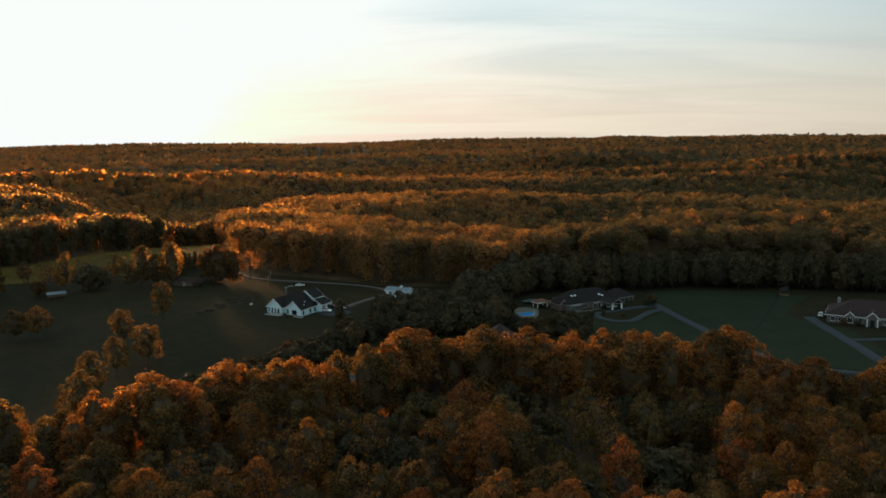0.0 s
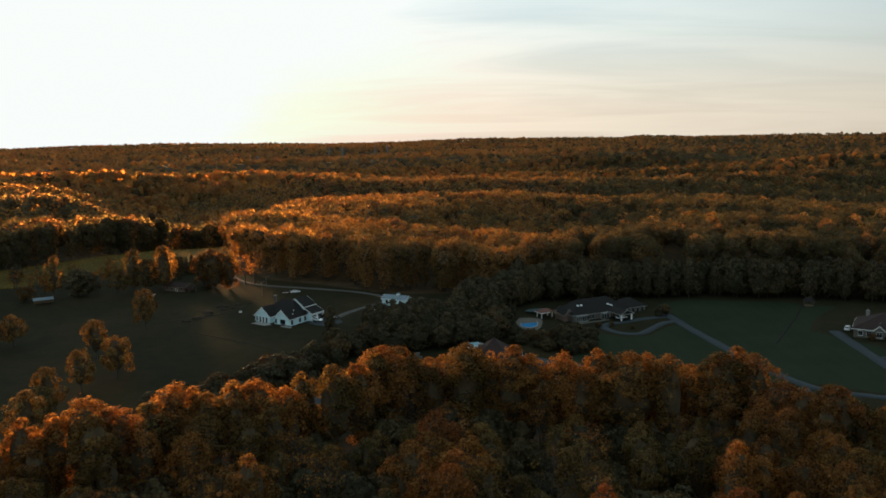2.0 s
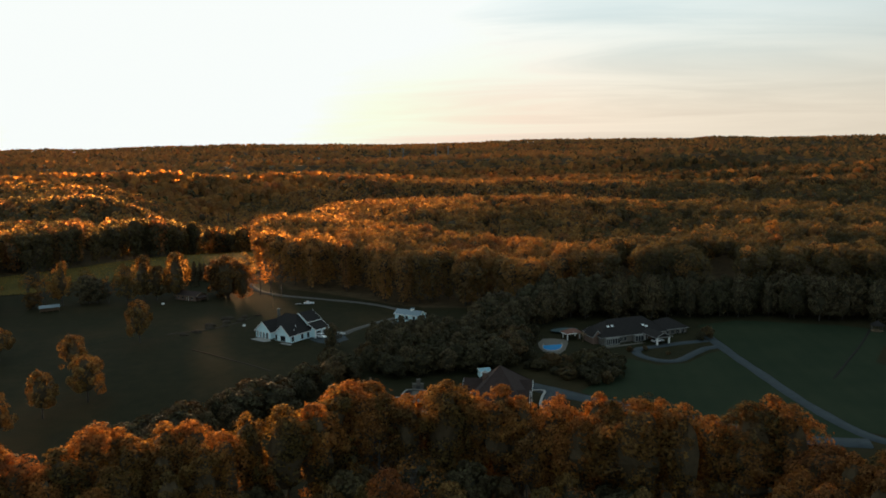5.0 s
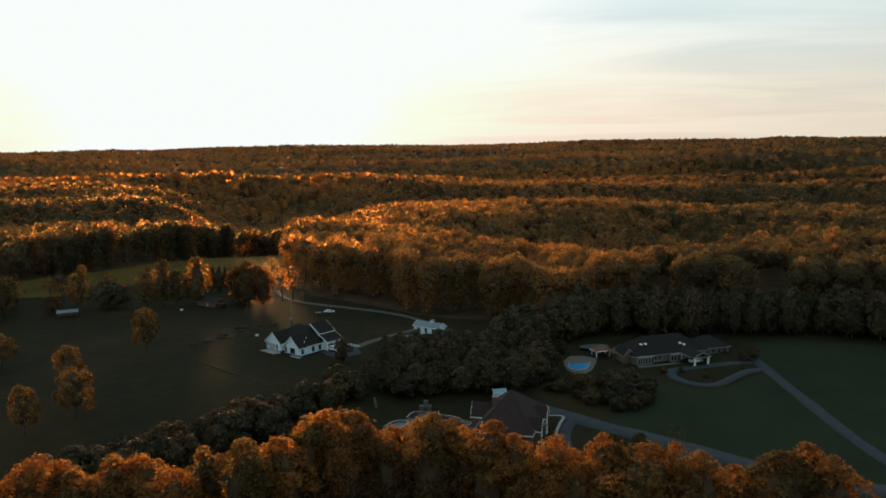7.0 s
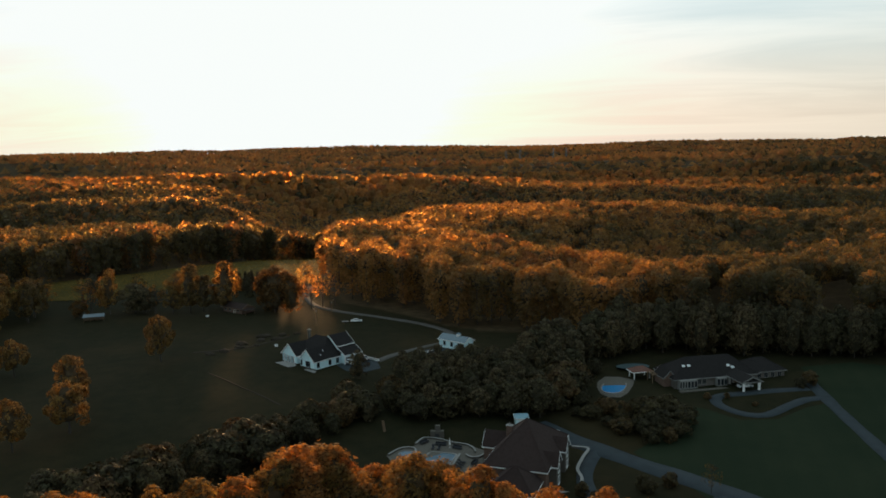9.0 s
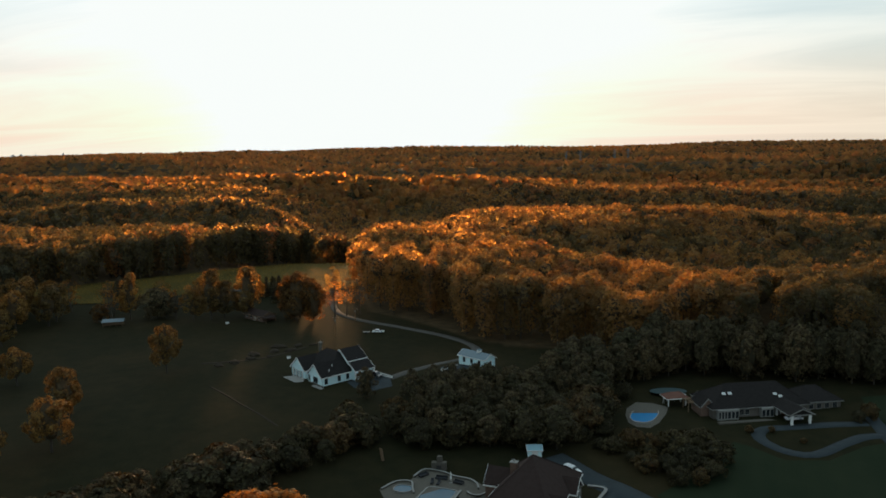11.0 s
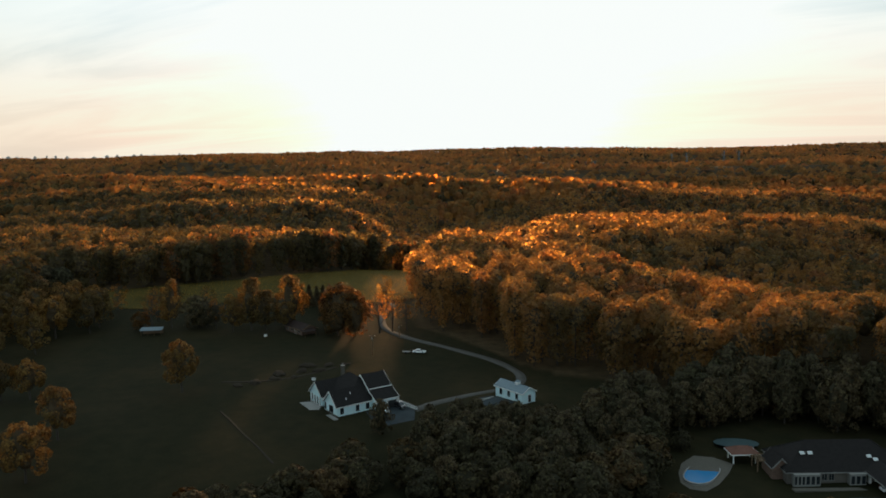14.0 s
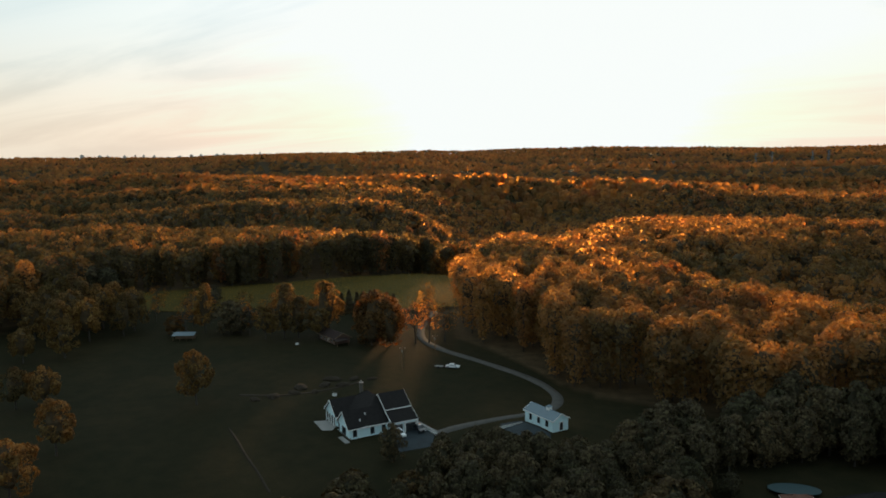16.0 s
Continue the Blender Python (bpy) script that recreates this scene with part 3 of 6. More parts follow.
# the lower slope over the garage doors
leanto = part("roof", slab((-1.6, 11.0, 5.75), (2.9, 11.0, 3.35), (2.9, 18.9, 3.35), (-1.6, 18.9, 5.75), 0.14), mat_shingle_dark, farm)
part("fascia", box(2.86, 2.94, 11.0, 18.9, 3.06, 3.33), mat_trim, leanto)
for y, o in ((11.0, -0.07), (18.9, 0.07)):
    part("rake_board", slab((-1.6, y, 5.79), (2.9, y, 3.39), (2.9, y + o, 3.39), (-1.6, y + o, 5.79), 0.3), mat_trim, leanto)
for y in (11.15, 14.9, 18.65):
    post(farm, 2.7, y, -0.3, 3.15, 0.34)
door(farm, 2.32, 13.0, 0.0, 2.9, 2.4, 0, mat_dark, 4)
door(farm, 2.32, 16.8, 0.0, 2.9, 2.4, 0, mat_dark, 4)
window(farm, -3.6, -0.02, 1.55, 2.3, 1.7, -90, mat_dark, 2)
window(farm, -7.2, -0.02, 1.6, 0.7, 1.7, -90, mat_dark, 0)
for y in (1.6, 6.6, 9.9):
    window(farm, 0.02, y, 1.55, 0.95, 1.75, 0, mat_dark, 0)
window(farm, -18.2, 0.78, 1.6, 0.9, 1.7, -90, mat_dark, 0)
for x in (-16.4, -14.7, -13.0):
    part("window", box(x - 0.55, x + 0.55, 0.72, 0.84, 0.1, 2.3), mat_glass, farm, "dark porch opening")
for x in (-17.4, -15.55, -13.85, -11.9):
    post(farm, x, 0.2, -0.3, 2.75, 0.24)
part("porch_slab", box(-17.8, -10.9, -0.6, 0.78, -0.5, 0.06, 0.02), mat_concrete, farm)
part("foundation", box(-8.06, 0.06, -0.06, 0.4, -0.5, 0.34), mat_stone, farm)
window(farm, -19.42, 8.5, 1.6, 1.2, 1.6, 180, mat_dark, 1)
chimney(farm, -16.6, 10.6, 1.0, 0.9, 6.5, 9.6, mat_stone)
for x, y in ((-2.4, 5.6), (-1.2, 3.6)):
    bm = bmesh.new()
    bmesh.ops.create_cone(bm, cap_ends=True, segments=8, radius1=0.16, radius2=0.12, depth=0.7, matrix=Matrix.Translation((x, y, 6.9 - (x + 4) * 0.87 - 0.1)))
    part("vent_pipe", bm, mat_trim, farm)
part("step", box(-3.2, 1.9, -1.9, -0.6, -0.3, 0.12, 0.03), mat_concrete, farm, "pale concrete terrace by the gable")

patch("patio", [(-80.5, 345.2), (-76.3, 349.0), (-72.8, 346.2), (-71.2, 342.4), (-73.5, 340.9)], mat_concrete, 0.12, "pale concrete patio beside the farmhouse", "patio", 3.0)
patch("driveway", [(-57.5, 346.5), (-54.2, 357.5), (-46.2, 355.2), (-41.8, 347.2), (-46.5, 340.2), (-52.5, 341.8)], mat_asphalt, 0.10, "dark asphalt apron before the garage doors", "driveway", 3.0)
wall = thing("retaining_wall", -54.0, 358.4, gz(-54, 358), -23.5, "low white concrete retaining wall beside the garage", "wall")
part("wall", box(0, 9.6, -0.3, 0.3, -0.4, 0.7, 0.04), mat_trim, wall)
part("coping", box(-0.1, 9.7, -0.38, 0.38, 0.7, 0.8, 0.02), mat_concrete, wall)

# ---- the long white garage by the lane ----
gar = thing("garage", -28.2, 372.6, gz(-22, 370), -24, "long white garage with a pale blue-grey metal roof", "garage")
part("wall", gable_wall(0, 5.2, 0, 11.6, 3.0, 4.4, "x"), mat_white, gar)
gable_roof(gar, 0, 5.2, 0, 11.6, 3.0, 4.4, "x", mat_metal_roof, 0.4, mat_trim)
for x in (2.4, 5.8, 9.2):
    window(gar, x, -0.02, 1.7, 0.85, 1.4, -90, mat_dark, 0)
door(gar, 11.62, 2.8, 0.0, 1.0, 2.1, 0, mat_dark, 2)
cup = part("cupola", box(6.4, 7.5, 2.0, 3.2, 4.2, 5.2, 0.03), mat_trim, gar, "white roof cupola")
part("roof", solid([(6.2, 1.8, 5.2), (7.7, 1.8, 5.2), (7.7, 3.4, 5.2), (6.2, 3.4, 5.2), (6.95, 2.6, 5.7)], [(0, 1, 4), (1, 2, 4), (2, 3, 4), (3, 0, 4), (3, 2, 1, 0)]), mat_metal_roof, cup)
part("louvre", box(6.38, 6.42, 2.5, 3.1, 4.7, 5.2), mat_dark, cup)
patch("driveway", [(-33.5, 368), (-29.2, 372.2), (-17.8, 367.0), (-15.5, 362.5), (-21, 361), (-30, 364.5)], mat_asphalt, 0.12, "grey asphalt apron before the white garage", "driveway", 3.0)
kerb = thing("retaining_wall", -31.6, 364.2, gz(-31, 366), 62, "low white concrete wall beside the garage apron", "wall")
part("wall", box(0, 7.4, -0.22, 0.22, -0.4, 0.55, 0.04), mat_trim, kerb)
part("coping", box(-0.1, 7.5, -0.3, 0.3, 0.55, 0.64, 0.02), mat_concrete, kerb)


# ---- the long ranch house ----
zr = gz(70, 352)
ranch = thing("ranch_house", 55.4, 351.2, zr, 27, "long low ranch house with dark roofs, white trim and a portico", "house")
part("wall", box(-1, 27, 0, 13, -0.6, 2.9), mat_tan, ranch)
part("wall", box(26.98, 38, 1.4, 11.5, -0.6, 2.9), mat_tan, ranch)
hip_roof(ranch, -1, 27, 0, 13, 2.9, 8.0, mat_shingle_dark, 0.7, mat_offwhite)
hip_roof(ranch, 25, 38, 1.4, 11.5, 2.88, 6.2, mat_shingle_dark, 0.6, mat_offwhite)
for x, w in ((1.2, 2.6), (4.2, 3.4), (14.4, 3.6)):
    part("bay", box(x - w / 2, x + w / 2, -1.5, 0.02, -0.5, 2.75), mat_offwhite, ranch, "white bay with tall windows")
    n = 3
    for k in range(n):
        window(ranch, x - w / 2 + w * (k + 0.5) / n, -1.52, 1.35, w / n - 0.35, 1.9, -90, mat_offwhite, 0)
for x in (7.4, 9.0, 23.4):
    window(ranch, x, -0.02, 1.5, 1.1, 1.5, -90, mat_offwhite, 1)
for x in (29, 31.4, 33.8, 36.2):
    window(ranch, x, 1.38, 1.5, 1.2, 1.5, -90, mat_offwhite, 1)
# portico
for x in (17.4, 22.6):
    for y in (-8.6, -0.6):
        post(ranch, x, y, -0.4, 2.7, 0.55)
part("beam", box(17.0, 23.0, -8.9, -8.3, 2.65, 3.0), mat_offwhite, ranch)
part("beam", box(17.0, 17.6, -8.28, 0, 2.65, 3.0), mat_offwhite, ranch)
part("beam", box(22.4, 23.0, -8.28, 0, 2.65, 3.0), mat_offwhite, ranch)
gable_roof(ranch, 16.6, 23.4, -8.9, 3.4, 3.05, 4.6, "y", mat_shingle_dark, 0.35, mat_offwhite)
part("gable", solid([(16.8, -8.75, 3.02), (23.2, -8.75, 3.02), (20.0, -8.75, 4.45), (16.8, -8.6, 3.02), (23.2, -8.6, 3.02), (20.0, -8.6, 4.45)], [(0, 1, 2), (5, 4, 3), (0, 3, 4, 1), (1, 4, 5, 2), (2, 5, 3, 0)]), mat_shingle_dark, ranch)
door(ranch, 20.0, -0.04, 0.0, 1.9, 2.3, -90, mat_wood, 2)
# brick end gable and pale roof lights
part("wall", gable_wall(-3.4, 0.6, 2.6, 9, 2.9, 5.0, "y"), mat_brick, ranch)
gable_roof(ranch, -3.4, 0.6, 2.6, 9, 2.9, 5.0, "y", mat_shingle_dark, 0.35, mat_offwhite)
for x, y, z in ((3.6, 3.4, 5.92), (5.4, 3.4, 5.92), (18.6, 2.6, 5.32), (19.8, 1.9, 4.82)):
    skylight(ranch, x, y, z, 1.0, 0.8, 35, 0)
part("walk", box(-1, 17, -4.1, -2.6, -0.4, 0.10), mat_stone, ranch, "pale garden wall along the front beds")

pav = thing("pavilion", 41.8, 356.6, gz(44, 358), 29, "open garden pavilion with a reddish roof on white posts", "pavilion")
for x in (0.3, 5.7):
    for y in (0.3, 3.7):
        post(pav, x, y, -0.3, 2.5, 0.28)
hip_roof(pav, 0, 6, 0, 4, 2.55, 3.9, plain("red_brown_shingles", (0.17, 0.085, 0.065), 0.85, 0.3, 1.5), 0.5, mat_trim)
per = thing("pergola", 47.6, 354.6, gz(49, 356), 29, "weathered timber pergola beside the pavilion", "pergola")
for x in (0.2, 4.8):
    for y in (0.2, 3.6):
        post(per, x, y, -0.3, 2.5, 0.2, mat_wood)
for y in (0.2, 3.6):
    part("beam", box(-0.3, 5.3, y - 0.08, y + 0.08, 2.5, 2.7), mat_wood, per)
for k in range(12):
    part("slat", box(0.1 + k * 0.44, 0.18 + k * 0.44, -0.4, 4.2, 2.7, 2.86), mat_wood, per)


def pool(name, x, y, rx, ry, turn, label, square, z, rim_mat, water_mat=None):
    """A pool: raised rim, inner wall and water."""
    root = thing(name, x, y, z, turn, label, "pool")
    n = 40
    k = 10 if square else 2.4
    ring = [(math.copysign(abs(math.cos(a)) ** (2 / k), math.cos(a)) * rx, math.copysign(abs(math.sin(a)) ** (2 / k), math.sin(a)) * ry) for a in np.linspace(0, 2 * math.pi, n, endpoint=False)]
    pts, fs = [], []
    for f, h in ((1.0, -0.5), (1.0, 0.12), (0.93, 0.12), (0.93, -0.4)):
        pts += [(px * f if f == 1 else px - math.copysign(min(abs(px), 0.35) if square else abs(px) * 0.07, px), py * f if f == 1 else py - math.copysign(min(abs(py), 0.35) if square else abs(py) * 0.07, py), h) for px, py in ring]
    for r in range(3):
        fs += [(r * n + q, r * n + (q + 1) % n, (r + 1) * n + (q + 1) % n, (r + 1) * n + q) for q in range(n)]
    part("rim", solid(pts, fs), rim_mat, root, "pale pool coping")
    water = bmesh.new()
    water.faces.new([water.verts.new((px * 0.95, py * 0.95, 0.03)) for px, py in ring])
    part("water", water, water_mat or mat_water, root, "blue water")
    return root


patch("patio", [(31.0, 346.5), (30.6, 351.8), (32.5, 357.6), (37.0, 358.4), (42.0, 356.6), (41.8, 351.0), (40.6, 344.0), (38.6, 339.6), (35.0, 339.2), (32.5, 341.5)], mat_stone, 0.10, "pale paving round the garden pool", "patio", 3.0)
pool("pool", 36.0, 348.6, 3.7, 7.2, -6, "rounded garden pool with bright blue water", False, gz(36, 348) + 0.16, mat_concrete)
cover = thing("trampoline", 41.0, 368.0, gz(41, 368), 20, "wide low teal-topped garden trampoline on the grass", "trampoline")
bm = bmesh.new()
bmesh.ops.create_cone(bm, cap_ends=True, segments=28, radius1=5.6, radius2=5.6, depth=0.14, matrix=Matrix.Translation((0, 0, 0.9)) @ Matrix.Diagonal((1, 0.55, 1, 1)))
part("mat", bm, mat_bluecover, cover)
for a in range(6):
    c, d = 5.3 * math.cos(a * 1.047), 2.9 * math.sin(a * 1.047)
    part("leg", box(c - 0.05, c + 0.05, d - 0.05, d + 0.05, -0.2, 0.86), mat_dark, cover)

track("driveway", [(150, 236), (128, 246), (114, 256), (107, 281), (102.5, 314), (99.5, 334), (97, 352), (95, 366)], 3.9, mat_asphalt, 0.13, "grey asphalt drive across the lawn", "driveway")
track("driveway", [(97.5, 349), (92, 347), (86.5, 341), (79, 332), (72, 333), (66.5, 340), (67.5, 346.5), (75, 350), (84, 354), (94, 357)], 3.6, mat_asphalt, 0.12, "grey asphalt loop before the ranch house", "driveway")
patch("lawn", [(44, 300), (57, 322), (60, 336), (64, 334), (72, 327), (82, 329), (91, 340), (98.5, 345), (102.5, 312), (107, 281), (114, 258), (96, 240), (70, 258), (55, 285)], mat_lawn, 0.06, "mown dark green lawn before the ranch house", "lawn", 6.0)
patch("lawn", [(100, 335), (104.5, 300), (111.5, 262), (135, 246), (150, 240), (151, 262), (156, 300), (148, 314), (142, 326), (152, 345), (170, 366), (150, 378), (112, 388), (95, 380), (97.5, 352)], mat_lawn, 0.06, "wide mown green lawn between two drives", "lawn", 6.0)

# ---- the brick house with the pool terrace ----
zb = gz(18, 282)
brick = thing("brick_house", 19.7, 286.0, zb, -4, "large two-storey brick house with steep brown hipped roofs", "house")
part("wall", box(-7.2, 7.2, -14.5, 9.5, -0.8, 5.4), mat_brick, brick)
hip_roof(brick, -7.2, 7.2, -14.5, 9.5, 5.4, 13.2, mat_shingle_brown, 0.6, mat_trim, 12.2)
part("wall", gable_wall(-2.6, 3.0, -11.0, -6.9, 5.2, 8.2, "x"), mat_brick, brick)
gable_roof(brick, -2.6, 3.0, -11.0, -3.0, 5.2, 8.2, "x", mat_shingle_brown, 0.4, mat_trim)
window(brick, -11.02, 0.2, 3.6, 1.6, 1.7, 180, mat_trim, 1)
for y, w in ((-8.5, 4.6), (1.5, 5.2)):
    part("bay", box(7.1, 9.0, y - w / 2, y + w / 2, -0.7, 5.4), mat_stone, brick, "buff stone bay with tall windows")
    gable_roof(brick, y - w / 2, y + w / 2, 2.5, 9.0, 5.4, 7.8, "x", mat_shingle_brown, 0.35, mat_trim)
    for zz in (1.3, 4.1):
        window(brick, 9.02, y, zz, 1.7, 1.6, 0, mat_trim, 1)
window(brick, 7.22, -3.6, 4.0, 1.0, 1.5, 0, mat_trim, 1)
window(brick, 7.22, 6.5, 4.0, 1.2, 1.5, 0, mat_trim, 1)
door(brick, 7.23, -3.6, 0.0, 1.6, 2.4, 0, mat_wood, 2)
for x in (-6.0,):
    window(brick, x, -14.52, 4.0, 1.2, 1.5, -90, mat_trim, 1)
part("wall", box(-4.0, 6.2, -23.0, -14.52, -0.8, 3.2), mat_brick, brick)
hip_roof(brick, -4.0, 6.2, -23.0, -13.4, 3.2, 7.6, mat_shingle_brown, 0.5, mat_trim)
for x in (-2.0, 1.2, 4.4):
    window(brick, x, -23.02, 1.5, 1.3, 1.5, -90, mat_trim, 1)
skylight(brick, -1.9, -18.4, 5.0, 0.9, 1.8, 0, -39)
chimney(brick, -4.6, -1.5, 1.5, 1.2, 4.0, 10.6, mat_brick)
porch = part("porch", box(8.0, 13.6, -13.6, -11.9, -0.7, 0.25, 0.03), mat_concrete, brick, "pale walled entrance terrace")

patch("patio", [(-16.6, 282.6), (-14.8, 287.8), (-11.6, 289.0), (-11.9, 292.4), (-10.6, 296.2), (-6, 296.9), (-2, 295.6), (1.6, 295.3), (4.4, 293.6), (8.2, 292.4), (10.2, 271), (1.5, 267), (-8, 275), (-13.5, 278.5)], mat_stone, 0.10, "pale stone terrace round the rectangular pool", "patio", 3.0)
pool("pool", -3.2, 282.7, 3.9, 5.8, -2, "rectangular swimming pool with still blue water", True, gz(-3.2, 283) + 0.16, mat_offwhite, mat_still_water)


def low_wall(name, points, h, w, label, wall_mat, cope_mat):
    """A low garden wall along a curve on the land, with a coping that stands a little out."""
    root = thing(name, *points[0], gz(*points[0]), 0, label, "wall", "garden walls")
    line = spline(points, 0.8)
    for part_name, lo, hi, half, mat in (("wall", -0.4, h, w / 2, wall_mat), ("coping", h + 0.003, h + 0.11, w / 2 + 0.07, cope_mat)):
        verts, faces = [], []
        for k, q in enumerate(line):
            d = (line[min(k + 1, len(line) - 1)] - line[max(k - 1, 0)]).normalized()
            n = Vector((-d.y, d.x, 0)) * half
            g = gz(q.x, q.y) - root.location.z
            for side, z in ((-1, lo), (1, lo), (1, hi), (-1, hi)):
                verts.append((q.x + n.x * side - points[0][0], q.y + n.y * side - points[0][1], g + z))
            if k:
                a = 4 * (k - 1)
                faces += [(a + m, a + (m + 1) % 4, a + 4 + (m + 1) % 4, a + 4 + m) for m in range(4)]
        end = len(verts)
        part(part_name, solid(verts, faces + [(3, 2, 1, 0), (end - 4, end - 3, end - 2, end - 1)]), mat, root)


for points, h, w, label in (([(-16.2, 282.8), (-14.4, 287.3), (-11.2, 288.5), (-9.6, 285.6), (-8.4, 283.4)], 0.45, 0.4, "low curved wall with pale coping round the spa"),
                            ([(-11.5, 291.0), (-10.4, 295.4), (-6.0, 295.8), (-2.4, 294.6), (1.4, 294.4), (3.8, 292.7), (4.8, 290.6)], 0.5, 0.4, "low curved wall with pale coping behind the terrace"),
                            ([(2.9, 288.2), (4.3, 287.0), (6.2, 287.4), (7.6, 290.2)], 0.5, 0.4, "low winding planter wall with pale coping"),
                            ([(1.25, 288.4), (1.2, 283.0), (1.35, 277.2)], 0.3, 0.5, "straight pale raised edge beside the pool"),
                            ([(28.4, 300.3), (32.6, 299.8), (32.0, 294.1), (31.4, 286.4), (33.0, 281.1), (33.3, 275.8)], 0.4, 0.8, "broad pale wall along the forecourt of the brick house")):
    low_wall("garden_wall", points, h, w * 0.8, label, mat_stone, mat_offwhite)
pool("hot_tub", -11.6, 284.6, 2.3, 2.0, 0, "round raised spa with pale coping", False, gz(-11.6, 284.6) + 0.3, mat_offwhite, mat_still_water)


def lounger():
    root = thing("sun_lounger", 0, 0, 0, 0, "dark cushioned sun lounger on the pool terrace", "lounger", "loungers by the pool")
    part("frame", box(-0.35, 0.35, -0.95, 0.95, 0.24, 0.32, 0.01), mat_dark, root)
    part("mattress", box(-0.33, 0.33, -0.93, 0.4, 0.325, 0.42, 0.03), mat_cushion, root)
    bm = bmesh.new()
    add_box(bm, -0.33, 0.33, 0.0, 0.75, 0.0, 0.1, pose(0, 0.38, 0.36, 42))
    part("backrest", bm, mat_cushion, root)
    for x in (-0.3, 0.3):
        for y in (-0.8, 0.75):
            part("leg", box(x - 0.03, x + 0.03, y - 0.03, y + 0.03, 0, 0.24), mat_dark, root)
    return root


mat_cushion = plain("dark_cushion", (0.035, 0.037, 0.042), 0.9, 0.2, 4.0)
first = lounger()
spots = [(2.9, 278.6, 80), (3.0, 280.2, 84), (3.1, 281.8, 78), (3.1, 283.4, 82), (3.0, 277.0, 86), (-6.4, 289.9, 10), (-4.8, 290.0, 4)]
first.matrix_basis = pose(*spots[0][:2], gz(*spots[0][:2]) + 0.12, 0, 0, spots[0][2])
for x, y, a in spots[1:]:
    copy_thing(first, pose(x, y, gz(x, y) + 0.12, 0, 0, a))


def sofa(x, y, turn, w):
    root = thing("garden_sofa", x, y, gz(x, y) + 0.12, turn, "dark outdoor sofa with thick cushions", "sofa", "garden seats")
    part("frame", box(-w / 2, w / 2, -0.45, 0.45, 0.08, 0.34, 0.02), mat_dark, root)
    part("seat", box(-w / 2 + 0.12, w / 2 - 0.12, -0.42, 0.28, 0.345, 0.48, 0.04), mat_cushion, root)
    part("backrest", box(-w / 2 + 0.02, w / 2 - 0.02, 0.29, 0.45, 0.345, 0.85, 0.05), mat_cushion, root)
    for x0 in (-w / 2 + 0.0, w / 2 - 0.11):
        part("armrest", box(x0, x0 + 0.11, -0.44, 0.28, 0.345, 0.66, 0.02), mat_dark, root)


for spot in ((6.2, 284.0, 80, 2.6), (7.0, 280.4, 90, 2.4), (5.4, 276.2, 180, 2.8), (-9.6, 292.6, 60, 2.6), (-5.0, 292.6, 4, 3.0), (-0.4, 291.8, -14, 2.6), (7.0, 272.6, 90, 2.6)):
    sofa(*spot)
fire = thing("outdoor_fireplace", -7.4, 297.4, gz(-7.4, 297.4) + 0.1, 12, "grey stone outdoor fireplace with a chimney", "fireplace")
part("hearth", box(-1.8, 1.8, -0.7, 0.7, -0.2, 1.9, 0.05), mat_stone, fire)
part("firebox", box(-0.6, 0.6, -0.74, -0.69, 0.3, 1.2), mat_dark, fire)
part("chimney", box(-0.5, 0.8, -0.45, 0.45, 1.9, 3.4, 0.05), mat_stone, fire)
umb = thing("parasol", -2.3, 291.6, gz(-2.3, 291.6) + 0.1, 0, "closed white parasol on a heavy foot", "parasol")
part("base", box(-0.35, 0.35, -0.35, 0.35, 0, 0.1, 0.02), mat_concrete, umb)
bm = bmesh.new()
bmesh.ops.create_cone(bm, cap_ends=True, segments=8, radius1=0.03, radius2=0.03, depth=2.7, matrix=Matrix.Translation((0, 0, 1.4)))
part("pole", bm, mat_trim, umb)
bm = bmesh.new()
bmesh.ops.create_cone(bm, cap_ends=True, segments=10, radius1=0.26, radius2=0.06, depth=1.7, matrix=Matrix.Translation((0, 0, 1.9)))
part("canopy", bm, mat_trim, umb)
track("driveway", [(17, 314), (27, 306), (36, 300), (47, 292), (58, 284), (72, 272), (92, 256), (112, 252)], 7.0, mat_asphalt, 0.14, "wide grey asphalt drive of the brick house", "driveway")
track("driveway", [(35, 301), (33.5, 290), (34, 279), (38, 270), (48, 266), (60, 269), (66, 277)], 4.0, mat_asphalt, 0.12, "asphalt forecourt loop of the brick house", "driveway")
track("road", [(40, 236), (70, 243), (100, 232), (122, 217), (150, 205), (190, 190)], 3.4, mat_asphalt, 0.12, "narrow grey drive behind the wood", "road")
patch("driveway", [(-39, 258), (-34, 266), (-27, 264), (-27, 256), (-34, 253)], mat_asphalt, 0.12, "small paved court beside the wood", "court", 3.0)
shed = thing("shed", 12.6, 313.0, gz(12.6, 313), 18, "small pale blue shed with a flat-pitched roof", "shed")
part("wall", gable_wall(-1.8, 1.8, -1.7, 1.7, 2.2, 2.9, "x"), mat_white, shed)
gable_roof(shed, -1.8, 1.8, -1.7, 1.7, 2.2, 2.9, "x", plain("pale_blue_metal", (0.25, 0.42, 0.50), 0.5, 0.1, 0.8), 0.3, mat_trim)
door(shed, 0.0, -1.82, 0, 1.2, 2.0, -90, mat_trim, 2)

